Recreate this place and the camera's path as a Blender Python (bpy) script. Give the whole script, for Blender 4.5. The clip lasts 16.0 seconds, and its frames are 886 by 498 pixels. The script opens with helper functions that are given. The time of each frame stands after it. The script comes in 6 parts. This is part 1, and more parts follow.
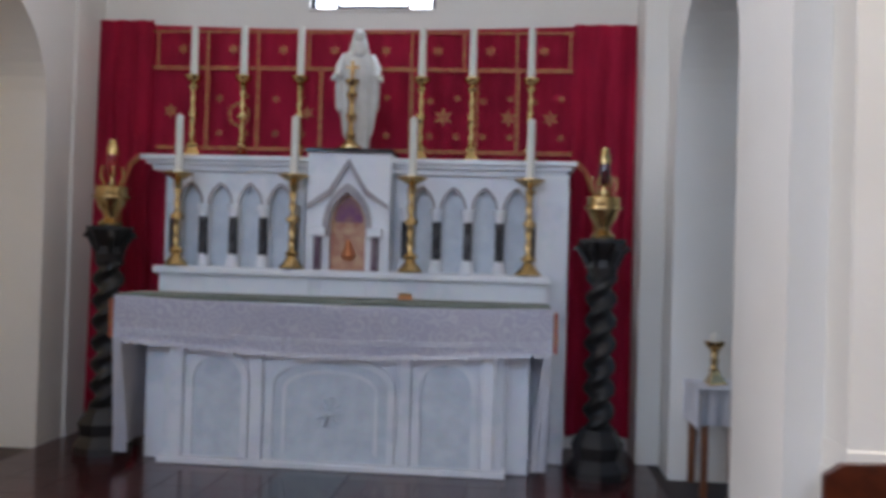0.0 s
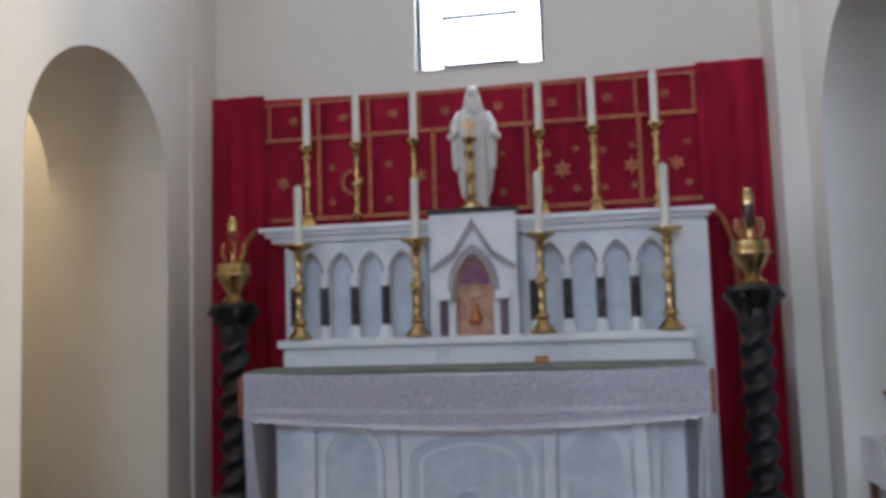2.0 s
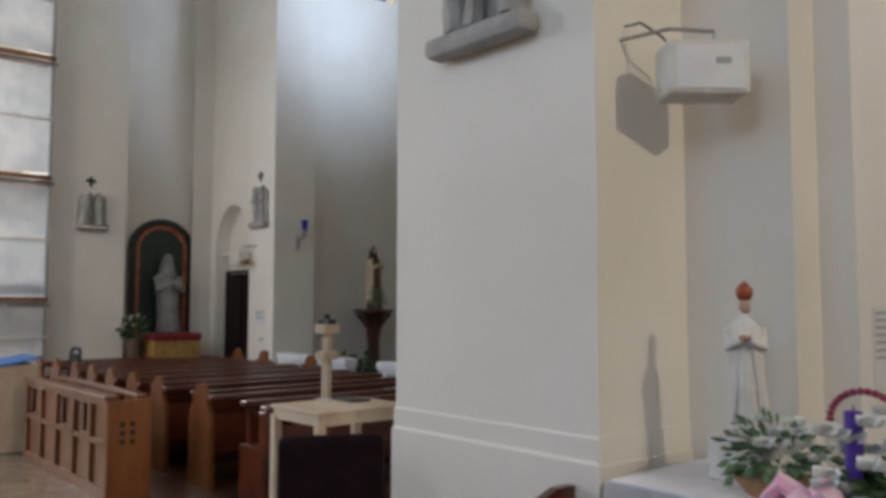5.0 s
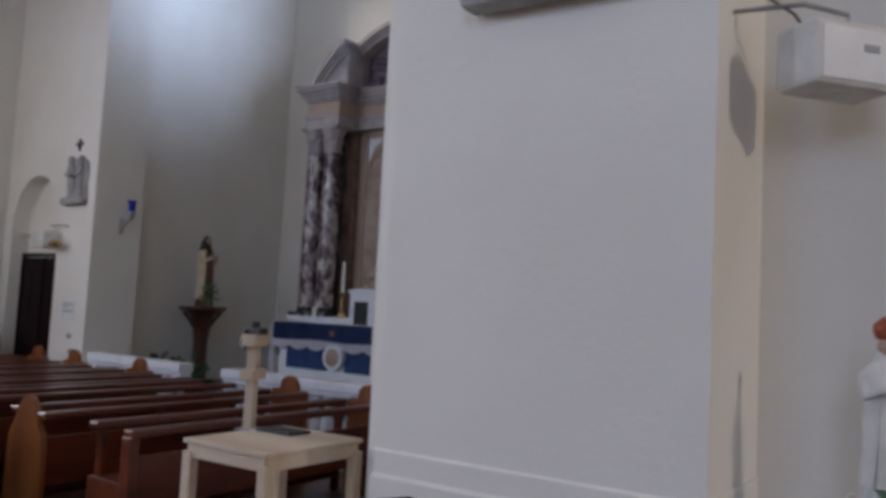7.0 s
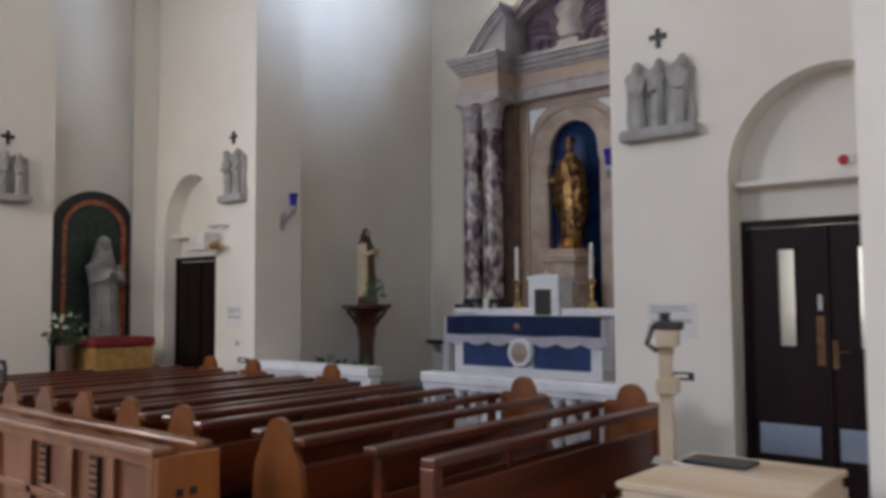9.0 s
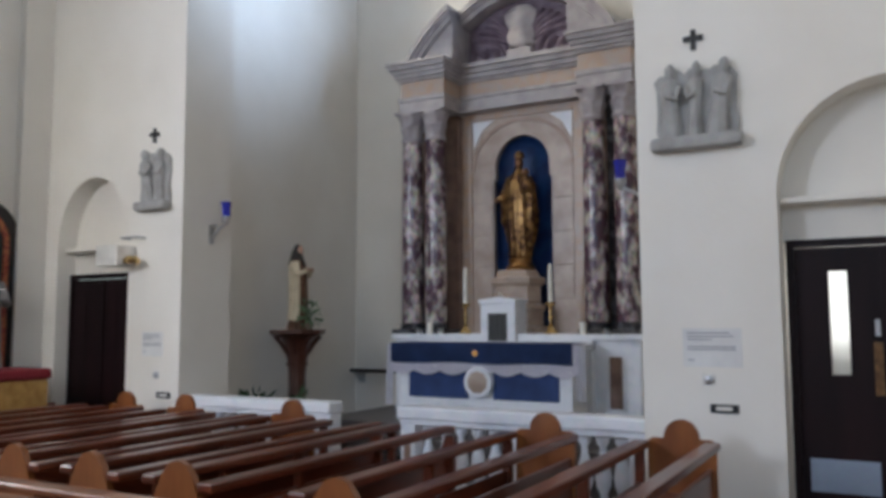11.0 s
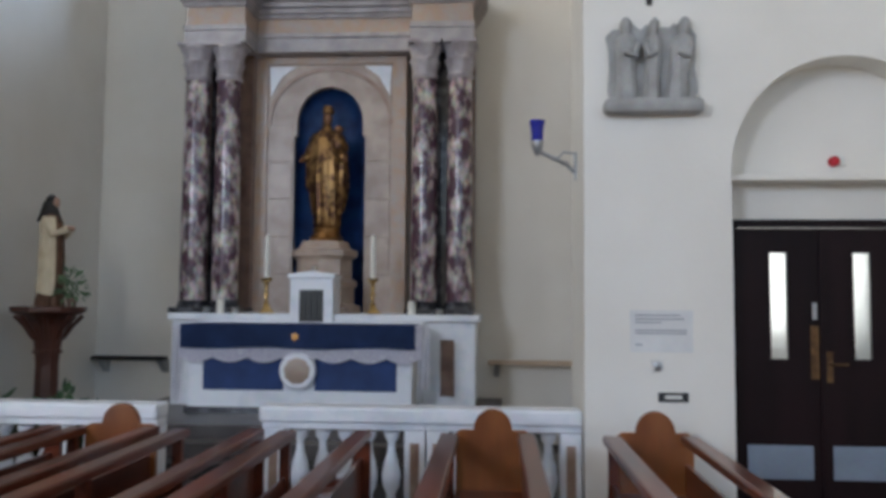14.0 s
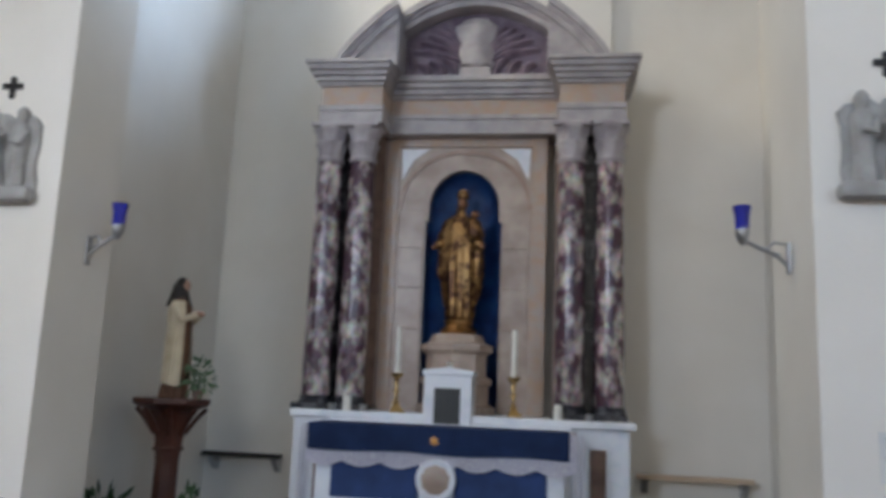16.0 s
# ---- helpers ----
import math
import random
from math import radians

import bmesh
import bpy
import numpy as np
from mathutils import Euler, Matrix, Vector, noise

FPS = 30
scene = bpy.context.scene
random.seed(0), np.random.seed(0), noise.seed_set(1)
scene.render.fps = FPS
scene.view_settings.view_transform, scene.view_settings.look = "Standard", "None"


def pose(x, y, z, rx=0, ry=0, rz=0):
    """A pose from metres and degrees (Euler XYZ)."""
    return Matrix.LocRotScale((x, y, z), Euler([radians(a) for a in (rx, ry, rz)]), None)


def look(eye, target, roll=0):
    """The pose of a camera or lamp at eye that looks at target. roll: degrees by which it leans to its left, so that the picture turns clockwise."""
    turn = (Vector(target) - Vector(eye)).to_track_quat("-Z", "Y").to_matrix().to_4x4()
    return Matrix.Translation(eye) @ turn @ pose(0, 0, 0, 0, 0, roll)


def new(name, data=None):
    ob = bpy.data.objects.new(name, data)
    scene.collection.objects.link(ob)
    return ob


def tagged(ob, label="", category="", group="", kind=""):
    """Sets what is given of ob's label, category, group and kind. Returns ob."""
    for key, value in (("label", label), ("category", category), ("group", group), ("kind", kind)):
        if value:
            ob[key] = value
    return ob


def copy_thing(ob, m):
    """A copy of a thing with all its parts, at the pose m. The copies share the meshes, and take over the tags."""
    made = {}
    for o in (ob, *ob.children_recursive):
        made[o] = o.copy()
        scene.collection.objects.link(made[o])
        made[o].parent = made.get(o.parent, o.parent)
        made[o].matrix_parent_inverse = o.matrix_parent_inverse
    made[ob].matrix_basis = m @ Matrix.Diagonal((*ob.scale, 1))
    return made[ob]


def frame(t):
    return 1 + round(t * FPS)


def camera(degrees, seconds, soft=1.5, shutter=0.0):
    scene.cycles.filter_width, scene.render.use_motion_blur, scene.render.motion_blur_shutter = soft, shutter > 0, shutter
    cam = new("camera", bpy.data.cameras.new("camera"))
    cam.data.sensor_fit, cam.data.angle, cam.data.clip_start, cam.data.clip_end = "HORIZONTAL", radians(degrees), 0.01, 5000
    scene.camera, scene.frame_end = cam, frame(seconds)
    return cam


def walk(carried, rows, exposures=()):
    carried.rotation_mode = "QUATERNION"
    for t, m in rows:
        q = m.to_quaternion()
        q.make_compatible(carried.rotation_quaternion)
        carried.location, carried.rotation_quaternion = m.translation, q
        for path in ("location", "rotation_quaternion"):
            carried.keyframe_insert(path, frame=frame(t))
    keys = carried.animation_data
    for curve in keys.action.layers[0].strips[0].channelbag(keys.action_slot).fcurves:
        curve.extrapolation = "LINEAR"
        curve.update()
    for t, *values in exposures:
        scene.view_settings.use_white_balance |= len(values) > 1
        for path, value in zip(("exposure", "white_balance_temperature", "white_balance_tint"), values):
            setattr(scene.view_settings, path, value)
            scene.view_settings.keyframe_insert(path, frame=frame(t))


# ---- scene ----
cam = camera(56.9, 16.0, soft=3.8, shutter=0.4)
PATH = [
    (0.0, 0.046, -0.043, 1.560, 4.76, 0.69, -1.64),
    (0.5, -0.161, 0.086, 1.552, 8.18, 1.49, 0.20),
    (1.0, -0.230, 0.137, 1.584, 7.65, 2.97, -0.52),
    (1.5, -0.249, 0.156, 1.581, 7.43, 4.86, 0.55),
    (2.0, -0.313, 0.164, 1.583, 10.36, 4.79, 1.78),
    (2.5, -0.395, 0.102, 1.588, 18.34, 3.15, 0.13),
    (3.0, -0.528, 0.018, 1.564, 32.32, 2.09, -1.27),
    (3.5, -0.782, -0.126, 1.546, 40.81, 3.18, 2.92),
    (4.0, -1.040, -0.188, 1.544, 48.44, 2.91, -2.27),
    (4.2, -1.182, -0.233, 1.545, 51.06, 3.06, -1.05),
    (6.5, -2.703, -0.354, 1.589, 38.54, 5.07, -0.71),
    (7.0, -3.048, -0.352, 1.596, 34.11, 4.37, -2.91),
    (7.5, -3.413, -0.292, 1.608, 34.13, 4.57, -0.12),
    (8.0, -3.927, -0.290, 1.567, 33.73, 3.73, -1.27),
    (8.5, -4.345, -0.297, 1.558, 34.34, 3.35, -1.20),
    (9.0, -4.783, -0.282, 1.554, 39.62, 3.51, 0.35),
    (11.5, -6.659, -0.239, 1.564, 25.98, 4.82, 0.20),
    (12.0, -6.979, -0.104, 1.592, 23.39, 3.96, -0.03),
    (12.5, -7.386, -0.007, 1.577, 16.55, 4.84, -1.18),
    (13.0, -7.764, 0.058, 1.577, 12.20, 5.51, -2.96),
    (13.5, -8.138, 0.182, 1.573, 13.64, 4.08, 0.36),
    (14.0, -8.509, 0.329, 1.556, 3.75, 3.73, -0.42),
    (14.5, -8.782, 0.488, 1.553, 2.86, 6.28, -0.98),
    (15.0, -8.937, 0.662, 1.555, -0.03, 6.07, 1.13),
    (15.5, -9.245, 0.783, 1.625, 2.66, 9.83, 1.91),
    (16.0, -9.345, 0.923, 1.627, 8.01, 9.98, -2.34),
]
walk(cam, [(t, pose(x, y, z, 90 + pitch, roll, yaw)) for t, x, y, z, yaw, pitch, roll in PATH],
     [(0.0, 0.14, 5850, 16), (0.5, 0.28, 5850, 16), (2.0, 0.12, 5900, 14), (2.5, -0.04, 5650, 12), (3.0, -0.14, 6050, 11), (3.5, -0.34, 6200, 10), (4.2, -0.42, 6400, 10), (6.5, -0.82, 5750, 20), (8.0, -0.7, 5800, 18), (8.5, -0.64, 5900, 14), (9.0, -0.24, 6250, 16), (11.5, -0.04, 5800, 12), (14.0, 0.04, 5750, 11), (16.0, 0.02, 5750, 11)])

# ---- light ----
world = bpy.data.worlds.new("sky")
scene.world = world
world.use_nodes = True
sky = world.node_tree.nodes.new("ShaderNodeTexSky")
sky.sky_type, sky.sun_disc, sky.sun_elevation, sky.sun_rotation = "NISHITA", False, radians(40), radians(200)
back = world.node_tree.nodes["Background"]
back.inputs["Strength"].default_value = 0.12
world.node_tree.links.new(sky.outputs[0], back.inputs["Color"])
scene.view_settings.exposure = 0.0


def area_light(name, eye, target, w, h, power, colour=(0.77, 0.86, 1.0), spread=180):
    lamp = bpy.data.lights.new(name, "AREA")
    lamp.shape, lamp.size, lamp.size_y, lamp.energy, lamp.color = "RECTANGLE", w, h, power, colour
    lamp.spread = radians(spread)
    ob = new(name, lamp)
    ob.matrix_world = look(eye, target)
    return ob


# daylight in the openings: altar chapel, side chapel, nave
area_light("window_light_altar", (-1.05, 6.16, 4.35), (-1.05, 0, 3.3), 0.9, 1.8, 45)
area_light("window_light_chapel", (-7.32, 7.6, 6.4), (-12.9, 6.9, 6.6), 1.3, 1.8, 46, (0.62, 0.78, 1.0), 52)
area_light("window_light_chapel", (-13.08, 7.6, 7.5), (-7.4, 8.7, 2.8), 1.3, 1.1, 26, (1.0, 0.84, 0.56), 75)
area_light("nave_south_light", (-15.0, -6.85, 5.2), (-11.0, 6.2, 2.5), 2.2, 3.0, 450, (0.84, 0.90, 1.0))
# added warm fill aimed at the west end, in an invented unseen opening
area_light("nave_south_light", (-10.3, -6.85, 5.2), (-15.2, 4.0, 2.2), 2.2, 3.0, 42, (1.0, 0.93, 0.80), 45)
area_light("nave_south_light", (-5.5, -6.85, 5.2), (-5.5, 5, 2.0), 2.2, 3.0, 105, (0.38, 0.66, 1.0))
area_light("nave_south_light", (0.0, -6.85, 5.2), (-1.2, 5, 1.8), 2.2, 3.0, 160, (0.70, 0.83, 1.0))
area_light("window_light_west", (-18.92, -1.8, 5.0), (-7, 5, 2.4), 3.0, 3.0, 680, (1.0, 0.945, 0.86))
area_light("window_light_east", (5.05, 1.8, 5.6), (-3.8, 2.7, 2.2), 0.35, 0.45, 270, (1.0, 0.84, 0.60))
# added fill behind the doors to brighten the panes; the lobby has no window
area_light("lobby_fill_light", (-6.25, 6.9, 1.7), (-6.25, 5.9, 1.4), 1.2, 1.0, 11, (1.0, 0.96, 0.86))
# added fill for the warm passage; it hangs inside, with no window opening
area_light("passage_fill_light", (-4.65, 4.5, 5.0), (-4.4, 4.9, 0), 0.7, 0.7, 31, (1.0, 0.80, 0.52))


# ---- materials ----
def material(name, colour, rough=0.6, metal=0.0, second=None, scale=4.0, amount=0.5, bump=0.0, bump_scale=60.0, spec=0.5, sharp=(0.35, 0.65), stretch=(1, 1, 1), coat=0.0, pieces=0.0, transmission=0.0, emit=0.0, fine=0.12):
    m = bpy.data.materials.new(name)
    m.use_nodes = True
    t = m.node_tree
    b = t.nodes["Principled BSDF"]
    b.inputs["Roughness"].default_value, b.inputs["Metallic"].default_value = rough, metal
    b.inputs["Specular IOR Level"].default_value, b.inputs["Coat Weight"].default_value = spec, coat
    b.inputs["Transmission Weight"].default_value = transmission
    link = t.links.new
    coords = t.nodes.new("ShaderNodeTexCoord")
    mapping = t.nodes.new("ShaderNodeMapping")
    mapping.inputs["Scale"].default_value = stretch
    link(coords.outputs["Object"], mapping.inputs["Vector"])
    n1 = t.nodes.new("ShaderNodeTexNoise")
    n1.inputs["Scale"].default_value, n1.inputs["Detail"].default_value = scale, 5
    link(mapping.outputs[0], n1.inputs["Vector"])
    ramp = t.nodes.new("ShaderNodeValToRGB")
    ramp.color_ramp.elements[0].position, ramp.color_ramp.elements[1].position = sharp
    second = second or tuple(c * 0.86 for c in colour)
    ramp.color_ramp.elements[0].color, ramp.color_ramp.elements[1].color = (*second, 1), (*colour, 1)
    link(n1.outputs["Fac"], ramp.inputs["Fac"])
    n2 = t.nodes.new("ShaderNodeTexNoise")
    n2.inputs["Scale"].default_value, n2.inputs["Detail"].default_value = bump_scale, 3
    link(mapping.outputs[0], n2.inputs["Vector"])
    grain = t.nodes.new("ShaderNodeMix")
    grain.data_type, grain.blend_type = "RGBA", "OVERLAY"
    grain.inputs["Factor"].default_value = fine
    link(ramp.outputs["Color"], grain.inputs["A"])
    link(n2.outputs["Color"], grain.inputs["B"])
    out = grain.outputs["Result"]
    if pieces:
        info = t.nodes.new("ShaderNodeObjectInfo")
        span = t.nodes.new("ShaderNodeMapRange")
        span.inputs["To Min"].default_value, span.inputs["To Max"].default_value = 1 - pieces, 1 + pieces
        link(info.outputs["Random"], span.inputs["Value"])
        hsv = t.nodes.new("ShaderNodeHueSaturation")
        link(span.outputs[0], hsv.inputs["Value"])
        link(out, hsv.inputs["Color"])
        out = hsv.outputs[0]
    link(out, b.inputs["Base Color"])
    if bump:
        bp = t.nodes.new("ShaderNodeBump")
        bp.inputs["Strength"].default_value, bp.inputs["Distance"].default_value = bump, 0.01
        link(n2.outputs["Fac"], bp.inputs["Height"])
        link(bp.outputs[0], b.inputs["Normal"])
    if emit:
        b.inputs["Emission Color"].default_value = (*colour, 1)
        b.inputs["Emission Strength"].default_value = emit
    return m


PLASTER = material("cream plaster", (0.82, 0.785, 0.715), 0.85, second=(0.775, 0.735, 0.66), scale=1.3, bump=0.18, bump_scale=35, spec=0.2, fine=0.05)
CEILING = material("ceiling plaster", (0.78, 0.76, 0.70), 0.9, scale=1.0, spec=0.2)
WHITE_MARBLE = material("white marble", (0.82, 0.83, 0.85), 0.35, second=(0.66, 0.68, 0.72), scale=3.0, sharp=(0.3, 0.5), bump_scale=12, fine=0.25)
GREY_MARBLE = material("grey marble", (0.42, 0.385, 0.385), 0.4, second=(0.27, 0.235, 0.245), scale=6, fine=0.2)
PANEL_MARBLE = material("blue-grey marble", (0.68, 0.72, 0.76), 0.4, second=(0.57, 0.61, 0.66), scale=9, fine=0.2)
BRECCIA = material("purple breccia marble", (0.56, 0.49, 0.45), 0.2, second=(0.07, 0.035, 0.05), scale=8.5, sharp=(0.45, 0.66), bump_scale=26, fine=0.55, stretch=(1, 1, 0.6))
PALE_GREY = material("pale grey veined marble", (0.44, 0.405, 0.395), 0.4, second=(0.31, 0.28, 0.28), scale=5, fine=0.25)
FRIEZE = material("orange-tan marble", (0.46, 0.31, 0.20), 0.35, second=(0.42, 0.35, 0.30), scale=7, fine=0.25)
TAN_MARBLE = material("tan marble", (0.42, 0.305, 0.23), 0.35, second=(0.28, 0.175, 0.125), scale=5, fine=0.25)
BROWN_MARBLE = material("brown marble", (0.25, 0.155, 0.11), 0.3, second=(0.14, 0.08, 0.06), scale=6, fine=0.3)
PALE_TAN = material("pale veined marble", (0.47, 0.375, 0.30), 0.35, second=(0.34, 0.25, 0.19), scale=4, fine=0.25)
BLACK_MARBLE = material("black marble", (0.03, 0.03, 0.035), 0.1, second=(0.10, 0.10, 0.11), scale=9, sharp=(0.35, 0.5))
PURPLE_MARBLE = material("dark purple marble", (0.10, 0.05, 0.08), 0.3, second=(0.22, 0.17, 0.20), scale=10)
TYMPANUM = material("carved dark marble", (0.23, 0.18, 0.22), 0.55, second=(0.12, 0.085, 0.115), scale=6, bump=0.4, bump_scale=20)
GOLD = material("gilded metal", (0.56, 0.33, 0.13), 0.32, 1.0, second=(0.34, 0.18, 0.06), scale=14)
OLD_GILT = material("darkened gilding", (0.36, 0.21, 0.08), 0.38, 0.85, second=(0.085, 0.04, 0.022), scale=11, sharp=(0.42, 0.58))
BRASS = material("polished brass", (0.66, 0.47, 0.22), 0.25, 1.0, second=(0.44, 0.29, 0.11), scale=11)
WAX = material("ivory wax", (0.83, 0.80, 0.71), 0.5, scale=6)
RED_VELVET = material("crimson cloth", (0.68, 0.014, 0.072), 0.8, second=(0.50, 0.008, 0.05), scale=3, bump=0.2, bump_scale=90, stretch=(3, 3, 0.6))
GOLD_THREAD = material("gold embroidery", (0.48, 0.21, 0.06), 0.6, second=(0.42, 0.05, 0.045), scale=34, sharp=(0.3, 0.7))
LINEN = material("white linen", (0.84, 0.83, 0.86), 0.85, second=(0.74, 0.73, 0.77), scale=5, bump=0.2, bump_scale=120)
GREEN_CLOTH = material("grey-green cloth", (0.22, 0.235, 0.19), 0.9, second=(0.17, 0.185, 0.15), scale=6, bump=0.3, bump_scale=90)
BLUE_CLOTH = material("navy blue cloth", (0.028, 0.06, 0.185), 0.75, second=(0.015, 0.036, 0.115), scale=4, bump=0.2, bump_scale=60)
DARK_CARVED = material("dark carved wood", (0.02, 0.017, 0.016), 0.4, second=(0.009, 0.008, 0.007), scale=8, bump=0.4, bump_scale=25)
PEW_WOOD = material("varnished red-brown wood", (0.15, 0.033, 0.012), 0.28, second=(0.055, 0.012, 0.005), scale=5, stretch=(1, 0.16, 1), bump=0.08, bump_scale=40, coat=0.25)
END_WOOD = material("honey-brown wood", (0.28, 0.098, 0.025), 0.33, second=(0.17, 0.052, 0.014), scale=5, stretch=(1, 1, 0.2), coat=0.25)
PANEL_WOOD = material("worn oak panelling", (0.24, 0.095, 0.042), 0.3, second=(0.15, 0.052, 0.024), scale=6, stretch=(1, 1, 0.2), coat=0.2)
DOOR_WOOD = material("very dark stained wood", (0.014, 0.005, 0.006), 0.5, second=(0.007, 0.0025, 0.003), scale=5, stretch=(1, 1, 0.15), spec=0.2)
PINE = material("raw pine", (0.64, 0.53, 0.40), 0.7, second=(0.52, 0.40, 0.28), scale=5, stretch=(0.2, 1, 1))
STONE = material("grey carved stone", (0.42, 0.41, 0.39), 0.85, second=(0.31, 0.30, 0.28), scale=7, bump=0.4, bump_scale=50)
STATUE_WHITE = material("white painted statue", (0.76, 0.74, 0.69), 0.5, second=(0.62, 0.60, 0.55), scale=9)
BLACK = material("black metal", (0.018, 0.018, 0.02), 0.45, scale=12)
STEEL = material("grey steel", (0.48, 0.49, 0.50), 0.35, 0.9, scale=15)
FLOOR_RED = material("polished dark red floor", (0.075, 0.022, 0.02), 0.16, second=(0.045, 0.013, 0.012), scale=3, pieces=0.3)
FLOOR_TAN = material("polished stone floor", (0.34, 0.27, 0.20), 0.2, second=(0.22, 0.165, 0.12), scale=2.5, pieces=0.2)
FLOOR_WOOD = material("dark parquet floor", (0.13, 0.06, 0.035), 0.3, second=(0.08, 0.036, 0.022), scale=4, pieces=0.25)
# near black so that the gaps between the balusters read as shade
SHADED_STONE = material("polished stone with shade in its colour", (0.03, 0.027, 0.025), 0.35, second=(0.015, 0.013, 0.013), scale=4)
SLATE = material("dark grey stone", (0.11, 0.10, 0.095), 0.4, second=(0.07, 0.06, 0.058), scale=3)
GROUT = material("dark joint", (0.06, 0.045, 0.04), 0.8)
NICHE_BLUE = material("deep blue mosaic", (0.03, 0.10, 0.30), 0.35, second=(0.015, 0.04, 0.16), scale=5, bump=0.3, bump_scale=90)
BLUE_GLASS = material("cobalt glass", (0.02, 0.03, 0.55), 0.1, transmission=0.6)
RED_GLASS = material("ruby glass", (0.55, 0.01, 0.015), 0.1, transmission=0.6)
FROST = material("bright obscured glass", (0.88, 0.89, 0.84), 0.4, transmission=0.85)


# ---- mesh helpers ----
def part(name, bm, mat, parent=None, label="", smooth=False):
    bmesh.ops.recalc_face_normals(bm, faces=bm.faces)
    me = bpy.data.meshes.new(name)
    for f in bm.faces:
        f.smooth = smooth
    bm.to_mesh(me)
    bm.free()
    me.materials.append(mat)
    if smooth:
        me.set_sharp_from_angle(angle=radians(38))
    ob = new(name, me)
    if parent:
        ob.parent = parent
    if label:
        ob["label"] = label
    return ob


def box(bm, x0, x1, y0, y1, z0, z1, bevel=0.0):
    r = bmesh.ops.create_cube(bm, size=1)
    vs = r["verts"]
    for v in vs:
        v.co = Vector((x0 + (v.co.x + 0.5) * (x1 - x0), y0 + (v.co.y + 0.5) * (y1 - y0), z0 + (v.co.z + 0.5) * (z1 - z0)))
    if bevel:
        es = list({e for v in vs for e in v.link_edges})
        bmesh.ops.bevel(bm, geom=es, offset=bevel, segments=2, affect="EDGES", profile=0.5)
    return bm


def cube(x0, x1, y0, y1, z0, z1, bevel=0.0):
    return box(bmesh.new(), x0, x1, y0, y1, z0, z1, bevel)


def lathe(profile, segs=20, bm=None, at=(0, 0, 0), wobble=None):
    """A turned shape from (radius, height) pairs."""
    bm = bm or bmesh.new()
    rings = []
    for i, (r, z) in enumerate(profile):
        ring = []
        for k in range(segs):
            a = 2 * math.pi * k / segs
            rr = r * (wobble(a, z) if wobble else 1)
            ring.append(bm.verts.new((at[0] + rr * math.cos(a), at[1] + rr * math.sin(a), at[2] + z)))
        rings.append(ring)
    for a, b in zip(rings, rings[1:]):
        for k in range(segs):
            bm.faces.new((a[k], a[(k + 1) % segs], b[(k + 1) % segs], b[k]))
    bm.faces.new(rings[0][::-1])
    bm.faces.new(rings[-1])
    return bm


def prism(pts, lo, hi, axis="y", bm=None):
    """A polygon of (u, z) drawn out along an axis from lo to hi."""
    bm = bm or bmesh.new()
    put = (lambda u, z, w: (u, w, z)) if axis == "y" else (lambda u, z, w: (w, u, z)) if axis == "x" else (lambda u, z, w: (u, z, w))
    a = [bm.verts.new(put(u, z, lo)) for u, z in pts]
    b = [bm.verts.new(put(u, z, hi)) for u, z in pts]
    n = len(pts)
    bm.faces.new(a)
    bm.faces.new(b[::-1])
    for i in range(n):
        bm.faces.new((a[i], b[i], b[(i + 1) % n], a[(i + 1) % n]))
    return bm


def arch(c, half, spring, n=20, rise=None):
    rise = half if rise is None else rise
    return [(c + half * math.cos(math.pi * k / n), spring + rise * math.sin(math.pi * k / n)) for k in range(n + 1)]


def pointed(c, half, spring, n=8, rise=1.72):
    """A pointed arch from right to left."""
    e = (rise * rise - 1) / 2
    top = math.acos(e / (1 + e))
    right = [(c - half * e + half * (1 + e) * math.cos(top * k / n), spring + half * (1 + e) * math.sin(top * k / n)) for k in range(n)]
    return right + [(c, spring + half * rise)] + [(2 * c - u, z) for u, z in right[::-1]]


def arched_wall(u0, u1, top, opening, lo, hi, axis="y", bottom=0.0):
    """A wall from u0 to u1 with one arched doorway (centre, half width, spring, rise)."""
    c, half, spring, rise = opening
    pts = [(u0, bottom), (u0, top), (u1, top), (u1, bottom), (c + half, bottom)] + arch(c, half, spring, 24, rise) + [(c - half, bottom)]
    return prism(pts, lo, hi, axis)


def ring_band(outer, inner, lo, hi, axis="y"):
    """A band between two open outlines of the same number of points."""
    bm = bmesh.new()
    put = (lambda u, z, w: (u, w, z)) if axis == "y" else (lambda u, z, w: (w, u, z))
    rows = [[bm.verts.new(put(u, z, w)) for u, z in line] for line, w in ((outer, lo), (inner, lo), (inner, hi), (outer, hi))]
    for a, b in zip(rows, rows[1:] + rows[:1]):
        for i in range(len(a) - 1):
            bm.faces.new((a[i], a[i + 1], b[i + 1], b[i]))
    for i in (0, -1):
        bm.faces.new([r[i] for r in rows])
    return bm


def thing(name, at, label, category, group=""):
    ob = new(name)
    ob.location = at
    return tagged(ob, label, category, group)


def structure(name, bm, mat, label, category):
    return tagged(part(name, bm, mat), label, category, kind="structure")


